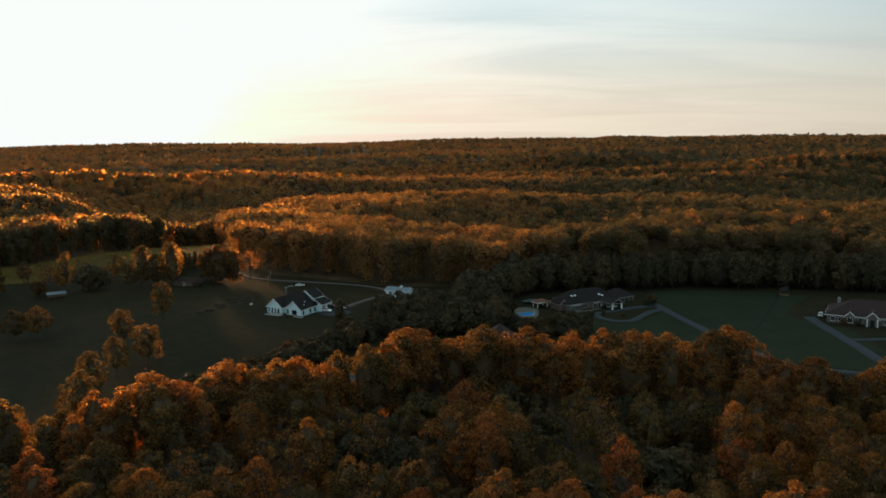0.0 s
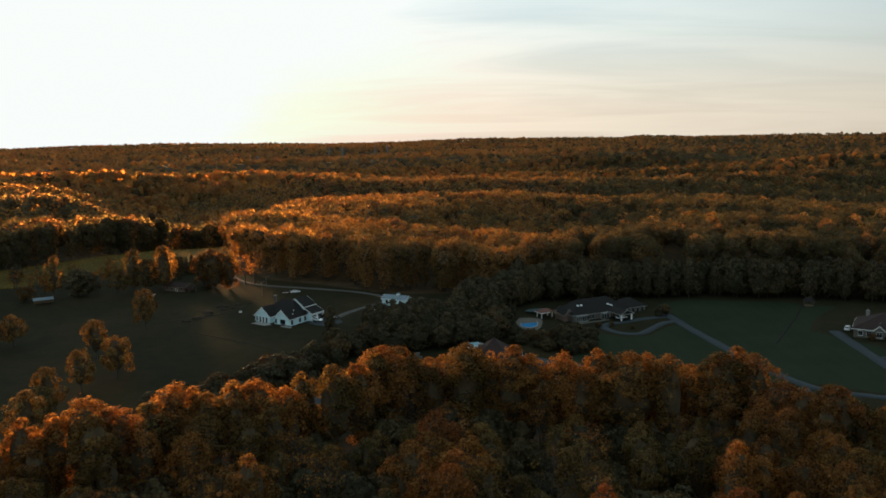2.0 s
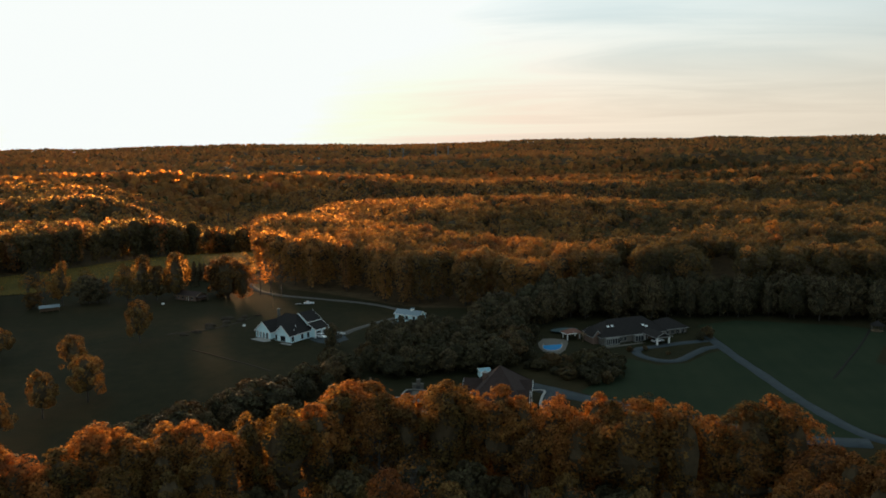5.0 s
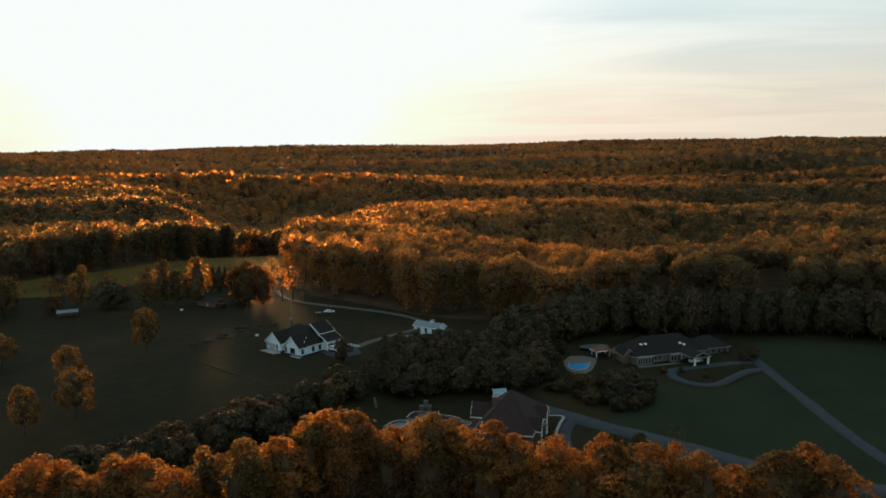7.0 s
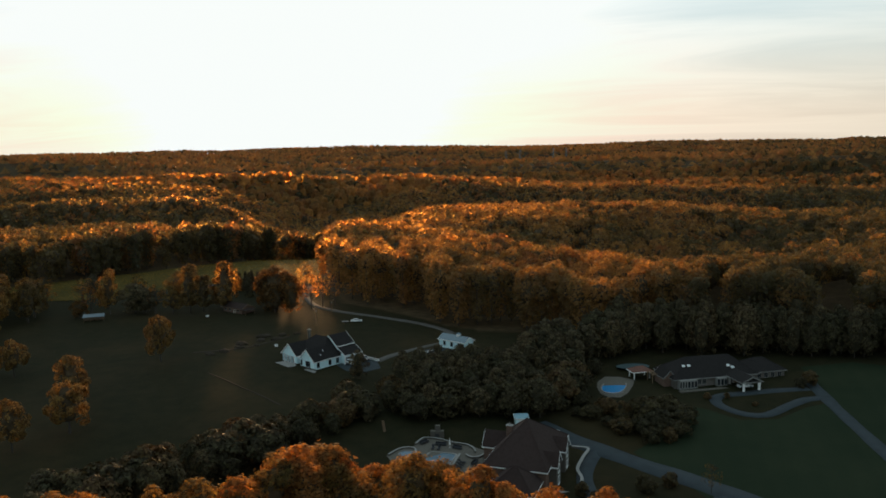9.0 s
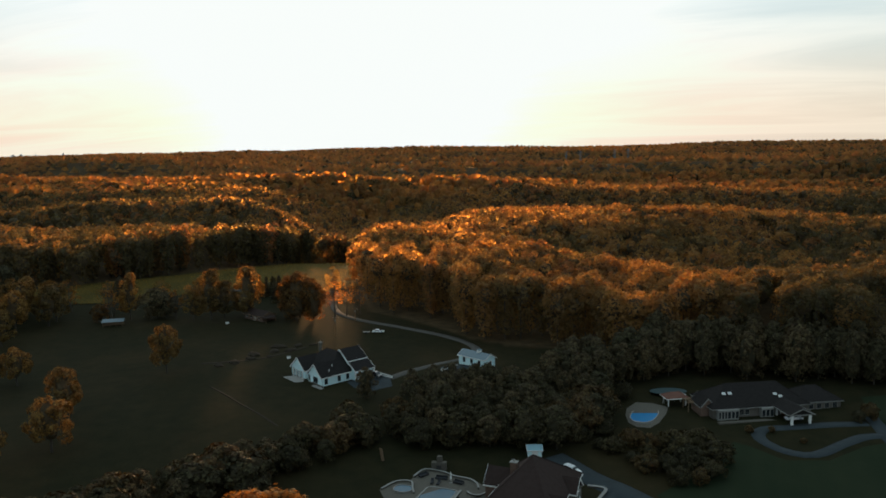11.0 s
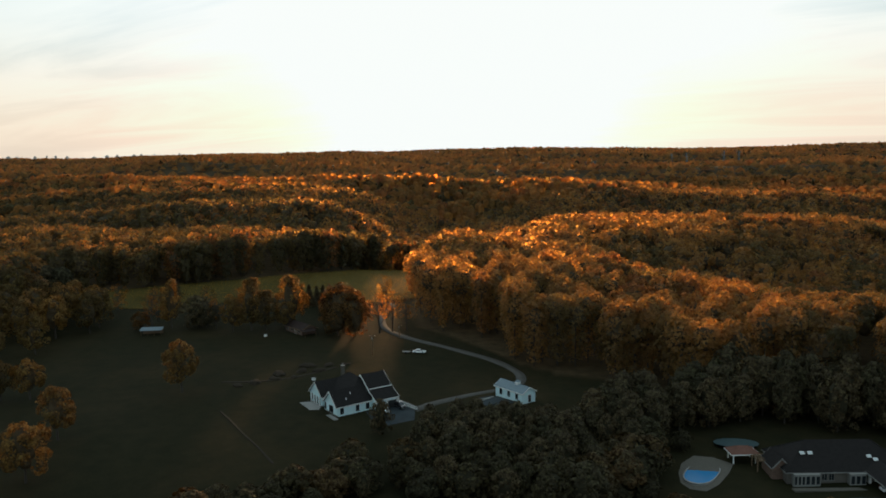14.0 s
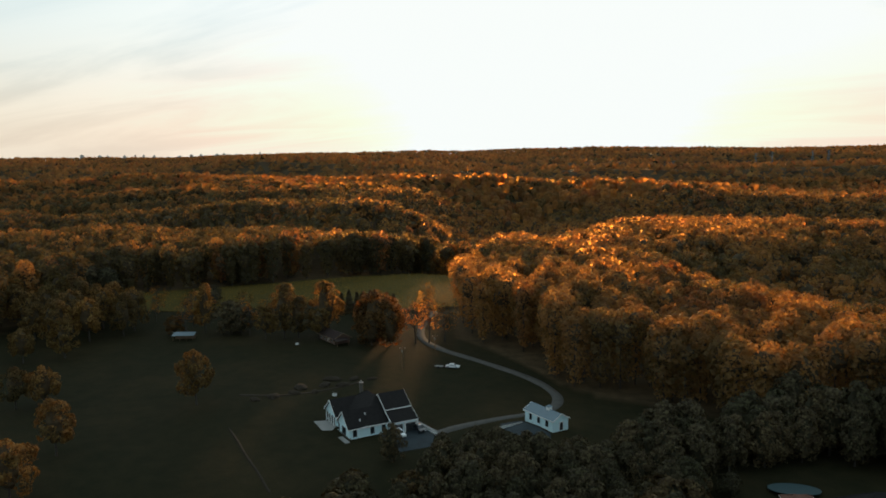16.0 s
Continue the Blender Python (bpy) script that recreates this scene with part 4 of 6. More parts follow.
board = thing("timber_panel", -22.3, 297.0, gz(-22.3, 297), 20, "tall orange-brown timber panel standing in the grass", "panel")
bm = bmesh.new()
for k in range(3):
    add_box(bm, -0.36 + k * 0.245, -0.36 + k * 0.245 + 0.235, -0.04, 0.04, -0.2, 3.4 - 0.06 * k, pose(0, 0, 0, 0, -8, 0))
part("board", bm, mat_wood, board)
for z in (0.7, 2.6):
    bm = bmesh.new()
    add_box(bm, -0.36, 0.37, -0.09, -0.042, z - 0.05, z + 0.05, pose(0, 0, 0, 0, -8, 0))
    part("batten", bm, mat_wood, board)

# ---- the hip-roofed house by the east lawn ----
east = thing("hip_roof_house", 153.2, 314.6, gz(168, 318), -29, "broad house with a brown hipped roof and arched white entrance", "house")
part("wall", box(0, 36, 0, 20, -0.6, 3.2), mat_tan, east)
hip_roof(east, 0, 36, 0, 20, 3.2, 8.2, mat_shingle_brown, 0.7, mat_trim)
part("wall", gable_wall(13.8, 18.8, -2.4, 3, 3.2, 5.6, "y"), mat_tan, east)
gable_roof(east, 13.8, 18.8, -2.4, 3, 3.2, 5.6, "y", mat_shingle_brown, 0.4, mat_trim)
part("door", box(15.5, 17.1, -2.5, -2.38, 0, 2.6), mat_glass, east, "tall dark arched door")
for x in (14.5, 18.1):
    post(east, x, -3.0, -0.3, 3.1, 0.4)
part("wall", gable_wall(6.6, 10.2, -0.9, 3, 3.2, 5.0, "y"), mat_tan, east)
gable_roof(east, 6.6, 10.2, -0.9, 3, 3.2, 5.0, "y", mat_shingle_brown, 0.35, mat_trim)
window(east, 8.4, -0.92, 1.7, 1.7, 2.0, -90, mat_trim, 1)
for x in (2.2, 5.0, 12.2, 21.0, 24.0, 27.0, 31.0):
    window(east, x, -0.02, 1.6, 1.4, 1.7, -90, mat_trim, 1)
for y in (4, 9, 14):
    window(east, -0.02, y, 1.6, 1.2, 1.6, 180, mat_trim, 1)
chimney(east, 3.6, 15.5, 1.2, 1.0, 3.5, 7.0, mat_offwhite)
track("driveway", [(150.5, 324), (149.4, 314), (148.2, 300), (147, 285), (145.4, 268), (143.6, 253), (143, 240)], 4.4, mat_asphalt, 0.13, "grey asphalt drive of the hip-roofed house", "driveway")
track("driveway", [(147, 286), (154, 285.4), (162, 285.8), (176, 284), (192, 279)], 3.0, mat_asphalt, 0.12, "asphalt branch before the entrance", "driveway")
track("track", [(158, 372), (146.5, 350), (134, 328), (122.5, 308)], 0.9, plain("wet_soil", (0.014, 0.013, 0.010), 0.95, 0.4, 0.7, bump=0.6), 0.1, "narrow dark drainage ditch across the lawn", "track")
gaz = thing("gazebo", 159.5, 369.5, gz(159.5, 369.5), 10, "small octagonal garden gazebo with a pointed roof", "gazebo")
for k in range(8):
    a = k * math.pi / 4
    post(gaz, 2.0 * math.cos(a), 2.0 * math.sin(a), -0.2, 2.4, 0.16, mat_stone)
bm = bmesh.new()
bmesh.ops.create_cone(bm, cap_ends=True, segments=8, radius1=2.7, radius2=0.05, depth=1.7, matrix=Matrix.Translation((0, 0, 3.2)))
part("roof", bm, mat_shingle_dark, gaz)
bm = bmesh.new()
bmesh.ops.create_cone(bm, cap_ends=True, segments=8, radius1=2.3, radius2=2.3, depth=0.3, matrix=Matrix.Translation((0, 0, 0.0)))
part("floor", bm, mat_wood, gaz)

# ---- old farm buildings ----
old = thing("farm_building", -146.5, 420.5, gz(-140, 418), -22, "low old farm building with a brown roof", "house")
part("wall", gable_wall(0, 6.6, 0, 14, 2.4, 4.0, "x"), mat_brick, old)
gable_roof(old, 0, 6.6, 0, 14, 2.4, 4.0, "x", mat_shingle_brown, 0.6, mat_wood)
for x in (2.4, 5.6, 11.5):
    window(old, x, -0.02, 1.4, 1.1, 1.0, -90, mat_offwhite, 1)
door(old, 8.6, -0.03, 0, 1.0, 2.0, -90, mat_wood, 2)
part("leanto", slab((14.2, -1.0, 2.4), (18.0, -1.0, 2.2), (18.0, 4.5, 2.2), (14.2, 4.5, 2.4), 0.15), mat_shingle_brown, old, "open lean-to roof")
for y in (-0.8, 4.2):
    post(old, 17.7, y, -0.3, 2.1, 0.16, mat_wood)
barn = thing("field_shed", -197, 389, gz(-195, 390), 33, "open field shed with a pale metal roof", "shed")
part("roof", slab((-0.4, -0.5, 2.2), (8.6, -0.5, 2.2), (8.6, 3.6, 2.9), (-0.4, 3.6, 2.9), 0.12), mat_metal_roof, barn)
part("wall", box(0, 8.2, 3.2, 3.35, -0.4, 2.7), mat_wood, barn)
for x in (0.1, 2.8, 5.4, 8.1):
    post(barn, x, 0.0, -0.4, 2.2, 0.18, mat_wood)


# ---- vehicles ----
mat_tyre = plain("tyre_rubber", (0.02, 0.02, 0.02), 0.9, 0.1, 5.0)
s = Surface("white_car_paint")
s.color((0.78, 0.79, 0.80)).set(Roughness=0.25)
s.bsdf.inputs["Coat Weight"].default_value = 0.6
mat_paint_white = s.mat
s = Surface("black_car_paint")
s.color((0.02, 0.02, 0.024)).set(Roughness=0.25)
s.bsdf.inputs["Coat Weight"].default_value = 0.6
mat_paint_black = s.mat
mat_lamp = plain("lamp_lens", (0.7, 0.7, 0.7), 0.15, 0.05, 2.0, bump=0.0)


def car(x, y, turn, paint, label, shape):
    """A car from its side outline: lower body, cabin, windows, wheels, lamps. shape: suv, sedan or pickup."""
    root = thing("car", x, y, gz(x, y) + 0.18, turn, label, "car", "parked cars")
    side = {"suv": [(-2.35, 0.35), (2.35, 0.35), (2.4, 0.85), (1.25, 1.02), (-2.3, 1.05), (-2.4, 0.8)],
            "sedan": [(-2.35, 0.3), (2.35, 0.3), (2.4, 0.7), (1.2, 0.88), (-2.3, 0.92), (-2.4, 0.7)],
            "pickup": [(-2.7, 0.45), (2.6, 0.45), (2.65, 0.98), (1.5, 1.12), (-2.7, 1.12), (-2.72, 0.8)]}[shape]
    cab = {"suv": [(-2.25, 1.03), (1.25, 1.0), (0.55, 1.66), (-1.95, 1.70)], "sedan": [(-1.75, 0.9), (1.2, 0.87), (0.35, 1.40), (-1.05, 1.42)],
           "pickup": [(-0.75, 1.1), (1.5, 1.1), (0.85, 1.8), (-0.6, 1.82)]}[shape]
    half = 0.93

    def loft(outline, w0, w1):
        top = max(z for _, z in outline)
        bot = min(z for _, z in outline)
        pts = [(px, sgn * (w0 + (w1 - w0) * (pz - bot) / (top - bot)), pz) for sgn in (-1, 1) for px, pz in outline]
        n = len(outline)
        bm = solid(pts, [tuple(range(n)), tuple(range(2 * n - 1, n - 1, -1))] + [(k, n + k, n + (k + 1) % n, (k + 1) % n) for k in range(n)])
        bmesh.ops.bevel(bm, geom=bm.edges[:], offset=0.05, segments=1, affect="EDGES")
        return bm

    body = part("body", loft(side, half, half - 0.04), paint, root)
    part("cabin", loft(cab, half - 0.05, half - 0.22), paint, root)
    (ax, az), (bx, bz), (cx, cz), (dx2, dz2) = cab
    for sgn in (-1, 1):
        glass = bmesh.new()
        q = [(ax + 0.35, az + 0.1), (bx - 0.35, bz + 0.1), (cx - 0.1, cz - 0.12), (dx2 + 0.25, dz2 - 0.12)]
        w = lambda z: sgn * (half - 0.05 - 0.17 * (z - az) / (cz - az) + 0.012)
        glass.faces.new([glass.verts.new((px, w(pz), pz)) for px, pz in q])
        part("side_window", glass, mat_glass, root)
    for pane_name, p, q, out in (("windscreen", (bx, bz), (cx, cz), 0.02), ("rear_window", (ax, az), (dx2, dz2), -0.02)):
        glass = bmesh.new()
        a = Vector((p[0] + (q[0] - p[0]) * 0.12, 0, p[1] + (q[1] - p[1]) * 0.12))
        b = Vector((p[0] + (q[0] - p[0]) * 0.9, 0, p[1] + (q[1] - p[1]) * 0.9))
        glass.faces.new([glass.verts.new(v) for v in ((a.x + out, -0.74, a.z + 0.01), (a.x + out, 0.74, a.z + 0.01), (b.x + out, 0.62, b.z + 0.01), (b.x + out, -0.62, b.z + 0.01))])
        part(pane_name, glass, mat_glass, root)
    for wx in (-1.45, 1.45):
        for sgn in (-1, 1):
            bm = bmesh.new()
            bmesh.ops.create_cone(bm, cap_ends=True, segments=16, radius1=0.35, radius2=0.35, depth=0.24, matrix=pose(wx, sgn * 0.85, 0.33, 90))
            wheel = part("wheel", bm, mat_tyre, root)
            bm = bmesh.new()
            bmesh.ops.create_cone(bm, cap_ends=True, segments=10, radius1=0.21, radius2=0.21, depth=0.02, matrix=pose(wx, sgn * 0.978, 0.33, 90))
            part("rim", bm, mat_metal_roof, wheel)
    for sgn in (-1, 1):
        fx = side[2][0]
        part("headlight", box(fx - 0.1, fx + 0.015, sgn * 0.68 - 0.17, sgn * 0.68 + 0.17, 0.62, 0.78, 0.02), mat_lamp, root)
        part("tail_light", box(side[-1][0] - 0.015, side[-1][0] + 0.1, sgn * 0.74 - 0.1, sgn * 0.74 + 0.1, 0.66, 0.86, 0.02), mat_red, root)
    return root


mat_red = plain("red_lens", (0.35, 0.02, 0.02), 0.2, 0.1, 3.0, bump=0.0)
car(-53.0, 348.6, -30, mat_paint_white, "white estate car parked before the garage doors", "suv")
car(-50.8, 354.2, -28, mat_paint_black, "dark pickup truck parked beside the white car", "pickup")
car(-76.0, 410.6, 18, mat_paint_white, "white saloon car standing on the grass by the lane", "sedan")
car(23.5, 306.5, -32, mat_paint_white, "white estate car on the drive of the brick house", "suv")
car(75.5, 355.4, 27, mat_paint_white, "pale saloon car under the ranch house portico", "sedan")
car(155.6, 324.6, 60, mat_paint_white, "white car beside the hip-roofed house", "suv")
trailer = thing("trailer", -80.4, 409.0, gz(-80.4, 409), 18, "small flat trailer standing behind the saloon car", "trailer")
part("bed", box(-1.6, 1.3, -0.8, 0.8, 0.45, 0.6, 0.02), mat_concrete, trailer)
part("drawbar", box(1.3, 2.6, -0.05, 0.05, 0.42, 0.5), mat_dark, trailer)
for sgn in (-1, 1):
    bm = bmesh.new()
    bmesh.ops.create_cone(bm, cap_ends=True, segments=14, radius1=0.32, radius2=0.32, depth=0.2, matrix=pose(-0.2, sgn * 0.92, 0.30, 90))
    part("wheel", bm, mat_tyre, trailer)


# ---- poles, signs of work on the land ----
def pole(x, y, h, label):
    root = thing("utility_pole", x, y, gz(x, y), 20, label, "pole", "poles")
    bm = bmesh.new()
    bmesh.ops.create_cone(bm, cap_ends=True, segments=8, radius1=0.16, radius2=0.11, depth=h + 0.6, matrix=Matrix.Translation((0, 0, h / 2 - 0.3)))
    part("pole", bm, mat_wood, root)
    part("crossarm", box(-1.1, 1.1, -0.06, 0.06, h - 0.8, h - 0.65), mat_wood, root)
    for dx3 in (-0.9, 0.9):
        part("insulator", box(dx3 - 0.06, dx3 + 0.06, -0.06, 0.06, h - 0.65, h - 0.42, 0.02), mat_trim, root)
    bm = bmesh.new()
    bmesh.ops.create_cone(bm, cap_ends=True, segments=10, radius1=0.22, radius2=0.22, depth=0.7, matrix=Matrix.Translation((0, -0.34, h - 1.5)))
    part("transformer", bm, mat_concrete, root)


pole(-95.0, 428.0, 6.0, "wooden utility pole with a pale transformer by the lane")
pole(-90.0, 400.5, 8.0, "wooden utility pole with a pale transformer on the grass")
track("track", [(-97.5, 329.5), (-88, 324), (-79, 318.5), (-69, 313), (-59, 307)], 0.7, mat_soil, 0.08, "bare soil trench line across the grass", "track")
track("track", [(-118, 352), (-108, 357), (-101, 363), (-96, 372), (-93, 382)], 1.6, mat_soil, 0.07, "worn soil wheel track beside the farmhouse", "track")


def mound(x, y, w, seed):
    r = np.random.default_rng(seed)
    bm = bmesh.new()
    bmesh.ops.create_icosphere(bm, subdivisions=3, radius=1)
    for v in bm.verts:
        k = 1 + 0.25 * noise.noise(v.co * 1.7 + Vector((seed, 0, 0))) + 0.1 * noise.noise(v.co * 5)
        v.co = Vector((v.co.x * w * k, v.co.y * w * 0.6 * k, max(v.co.z, -0.2) * w * 0.32 * k))
    root = thing("soil_mound", x, y, gz(x, y), r.uniform(0, 180), "heap of brown soil and stones on the grass", "heap", "heaps by the farmhouse")
    part("mound", bm, mat_soil, root, "", True)


for k, (x, y, w) in enumerate(((-107, 356, 3.0), (-104, 362, 2.4), (-106, 367, 3.4), (-101, 373, 2.8), (-103, 379, 3.2), (-97, 383, 2.4), (-110, 351, 2.2), (-99, 366, 1.8), (-96, 376, 2.6), (-92, 386, 2.0))):
    mound(x, y, w, 40 + k)
for x, y, a in ((-90.8, 366, 20), (-146.8, 408.2, 60)):
    tank = thing("white_crate", x, y, gz(x, y), a, "small white crate standing on the grass", "crate", "crates on the grass")
    part("crate", box(-0.6, 0.6, -0.45, 0.45, 0, 0.8, 0.06), mat_trim, tank)
    part("lid", box(-0.64, 0.64, -0.49, 0.49, 0.8, 0.88, 0.03), mat_concrete, tank)


# ---- trees ----
rng = np.random.default_rng(11)


def unit(v):
    return v / np.maximum(np.linalg.norm(v, axis=-1, keepdims=True), 1e-9)


def leaf_cards(centres, normals, size, r):
    """Small pointed leaf clumps, one face each, turned about at random round their normals."""
    n = len(centres)
    nn = unit(normals + r.normal(0, 0.42, (n, 3)))
    a = unit(np.cross(nn, r.normal(0, 1, (n, 3))))
    b = np.cross(nn, a)
    w = (size * r.uniform(0.6, 1.4, n))[:, None]
    skew = r.uniform(-0.5, 0.5, (n, 1))
    p = np.stack([centres - a * w - b * w * 0.5, centres + a * w - b * w * 0.5, centres + b * w * 1.1 + a * w * skew], 1).reshape(-1, 3)
    return p, np.arange(3 * n).reshape(-1, 3)


def heart(r, sides, rows):
    """An opaque core added inside a crown to block the sun: an uneven closed ball of radius 1."""
    v = [(0.0, 0.0, -1.0)]
    for k in range(rows):
        e = math.pi * ((k + 1) / (rows + 1) - 0.5)
        for m in range(sides):
            a, f = 2 * math.pi * (m + 0.5 * (k % 2)) / sides, r.uniform(0.82, 1.15)
            v.append((f * math.cos(e) * math.cos(a), f * math.cos(e) * math.sin(a), f * math.sin(e)))
    v.append((0.0, 0.0, 1.0))
    tri = [(0, 1 + (m + 1) % sides, 1 + m) for m in range(sides)]
    for k in range(rows - 1):
        for m in range(sides):
            a, b = 1 + k * sides + m, 1 + k * sides + (m + 1) % sides
            tri += [(a, b, a + sides), (b, b + sides, a + sides)]
    tri += [(1 + (rows - 1) * sides + m, 1 + (rows - 1) * sides + (m + 1) % sides, len(v) - 1) for m in range(sides)]
    return np.array(v), np.array(tri)


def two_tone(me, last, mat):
    """Gives the last faces of a crown, its added sun-blocking core, a material of their own."""
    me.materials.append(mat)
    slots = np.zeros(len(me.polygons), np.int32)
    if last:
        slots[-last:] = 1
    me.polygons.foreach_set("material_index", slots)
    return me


def crown_broad(name, seed, height, base, radius, cards=1500, size=0.46, lobes=26, mat=None, core=0.5):
    """A crown of many small uneven boughs, the leaves thickest on their outsides, with loose sprays between."""
    r = np.random.default_rng(seed)
    depth = height - base
    t = r.uniform(0.0, 1, lobes) ** 0.78
    ang = np.arange(lobes) * 2.4 + r.uniform(-0.5, 0.5, lobes)
    lean = 1 + 0.20 * np.sin(ang * 2 + r.uniform(0, 6)) + 0.13 * np.sin(ang * 3 + t * 5)
    girth = np.sqrt(np.clip(1 - (1.85 * t - 0.80) ** 2, 0.04, 1))
    reach = radius * lean * girth * np.sqrt(r.uniform(0.50, 1.0, lobes)) * 0.84
    c = np.stack([reach * np.cos(ang), reach * np.sin(ang), base + depth * (0.06 + 0.84 * t)], -1)
    c[0] = (0, 0, height - radius * 0.3)
    big = radius * r.uniform(0.17, 0.36, lobes)
    pick = r.choice(lobes, cards, p=big ** 2 / (big ** 2).sum())
    away = unit((c - [0, 0, base + depth * 0.42]) / [radius, radius, depth * 0.6])
    d = unit(r.normal(0, 1, (cards, 3)) + away[pick] * 0.8 + [0, 0, 0.3])
    shell = r.uniform(0.45, 1.08, cards) ** 0.5
    q = c[pick] + d * (big[pick] * shell)[:, None] * [1, 1, 0.92]
    spray = r.uniform(0, 1, cards) < 0.08
    q[spray] += r.normal(0, radius * 0.06, (int(spray.sum()), 3))
    out = unit((q - [0, 0, base + depth * 0.4]) / [radius, radius, depth])
    v, tri = leaf_cards(q, d * 0.9 + out * 0.6, size, r)
    # closed opaque ball added behind the leaves so sunlight doesn't pass the crown
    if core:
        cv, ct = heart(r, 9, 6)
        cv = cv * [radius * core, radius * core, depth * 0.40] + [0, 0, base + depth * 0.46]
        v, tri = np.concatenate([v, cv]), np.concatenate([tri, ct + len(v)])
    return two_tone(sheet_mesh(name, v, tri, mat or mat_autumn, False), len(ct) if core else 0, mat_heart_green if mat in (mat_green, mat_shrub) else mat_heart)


def limb_mesh(name, seed, height, base, radius, limbs=9, thick=0.32, twigs=0, mat=None):
    """A tapered trunk with forked limbs."""
    r = np.random.default_rng(seed)
    verts, faces = [], []

    def tube(points, r0, r1, sides):
        start = len(verts)
        for k, p in enumerate(points):
            f = k / (len(points) - 1)
            rad = r0 + (r1 - r0) * f
            d = unit(np.subtract(points[min(k + 1, len(points) - 1)], points[max(k - 1, 0)]))
            a = unit(np.cross(d, (0.3, 0.9, 0.1)))
            b = np.cross(d, a)
            for m in range(sides):
                w = 2 * math.pi * m / sides
                verts.append(np.asarray(p) + rad * (a * math.cos(w) + b * math.sin(w)))
            if k:
                for m in range(sides):
                    s0, s1 = start + (k - 1) * sides, start + k * sides
                    faces.append((s0 + m, s0 + (m + 1) % sides, s1 + (m + 1) % sides, s1 + m))

    lean = r.uniform(-0.035, 0.035, 2)
    spine = [np.array([lean[0] * z + 0.12 * math.sin(z * 0.5 + seed), lean[1] * z + 0.12 * math.cos(z * 0.4), z]) for z in np.linspace(-0.6, height * 0.9, 8)]
    tube(spine, thick, 0.05, 7)
    for k in range(limbs):
        f = r.uniform(0.3, 0.85)
        z = base + (height * 0.85 - base) * (k + 0.5) / limbs - 0.6
        root = np.array([np.interp(z, [s[2] for s in spine], [s[a] for s in spine]) for a in (0, 1)] + [z])
        ang = k * 2.4 + r.uniform(-0.4, 0.4)
        out = radius * (0.85 - 0.5 * (k / limbs)) * r.uniform(0.7, 1.0)
        tip = root + [math.cos(ang) * out, math.sin(ang) * out, out * r.uniform(0.55, 1.0)]
        midp = (root + tip) / 2 + r.normal(0, 0.25, 3)
        tube([root, midp, tip], thick * 0.38 * (1 - 0.5 * k / limbs), 0.03, 5)
        for m in range(twigs):
            s0 = midp + (tip - midp) * r.uniform(0, 0.9)
            tube([s0, s0 + r.normal(0, 0.5, 3) + [0, 0, 0.6], s0 + r.normal(0, 1.0, 3) + [math.cos(ang) * 0.7, math.sin(ang) * 0.7, 1.5]], 0.05, 0.015, 3)
    return sheet_mesh(name, verts, faces, mat or mat_bark)


def crown_conifer(name, seed, height, radius, cards=1100, size=0.42, rounded=0.6, mat=None):
    """A pine or spruce: drooping tiers of needle clumps round the stem."""
    r = np.random.default_rng(seed)
    tiers = int(height / 0.75)
    t = (r.integers(0, tiers, cards) + r.normal(0, 0.12, cards)) / tiers
    t = np.clip(t, 0.0, 1) ** 1.15
    rim = radius * (1 - t) ** rounded * (0.82 + 0.18 * np.sin(t * tiers * 2.4 + seed))
    ang = r.uniform(0, 2 * math.pi, cards)
    rim *= 0.86 + 0.2 * np.sin(ang * 5 + t * 9 + seed) * r.uniform(0.3, 1, cards)
    f = np.sqrt(r.uniform(0.25, 1.05, cards))
    c = np.stack([rim * f * np.cos(ang), rim * f * np.sin(ang), 0.5 + (height - 0.5) * t - 0.16 * rim * f], -1)
    n = np.stack([0.7 * np.cos(ang), 0.7 * np.sin(ang), np.full(cards, 0.8)], -1)
    p, tri = leaf_cards(c, n, size, r)
    return sheet_mesh(name, p, tri, mat or mat_green, False)


class Kind:
    """One make of tree: the meshes that its repeats share."""

    def __init__(self, name, crown, trunk, height, label, group):
        self.name, self.crown, self.trunk, self.height, self.label, self.group = name, crown, trunk, height, label, group

    def plant(self, x, y, height, turn=0.0, wide=1.0, label=""):
        root = new(self.name)
        root.empty_display_size = 0.5
        k = height / self.height
        root.matrix_basis = Matrix.LocRotScale((x, y, gz(x, y) - 0.1), Euler((0, 0, turn)), (k * wide, k * wide, k))
        for part_name, me in (("trunk", self.trunk), ("crown", self.crown)):
            if me:
                ob = new(part_name, me)
                ob.parent = root
        return tagged(root, label or self.label, "tree", self.group)


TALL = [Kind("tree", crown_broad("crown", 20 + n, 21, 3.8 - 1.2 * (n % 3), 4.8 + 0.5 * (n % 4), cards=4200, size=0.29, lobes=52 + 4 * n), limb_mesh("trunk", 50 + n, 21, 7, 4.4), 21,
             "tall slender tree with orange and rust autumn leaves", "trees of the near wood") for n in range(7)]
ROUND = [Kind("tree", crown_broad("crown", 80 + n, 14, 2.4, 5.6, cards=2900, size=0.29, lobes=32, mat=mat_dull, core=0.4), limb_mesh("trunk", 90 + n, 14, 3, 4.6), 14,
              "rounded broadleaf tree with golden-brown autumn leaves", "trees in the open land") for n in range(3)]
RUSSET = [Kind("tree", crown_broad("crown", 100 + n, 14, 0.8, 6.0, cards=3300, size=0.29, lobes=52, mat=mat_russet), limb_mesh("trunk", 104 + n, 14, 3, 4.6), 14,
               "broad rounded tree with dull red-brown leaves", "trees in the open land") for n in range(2)]
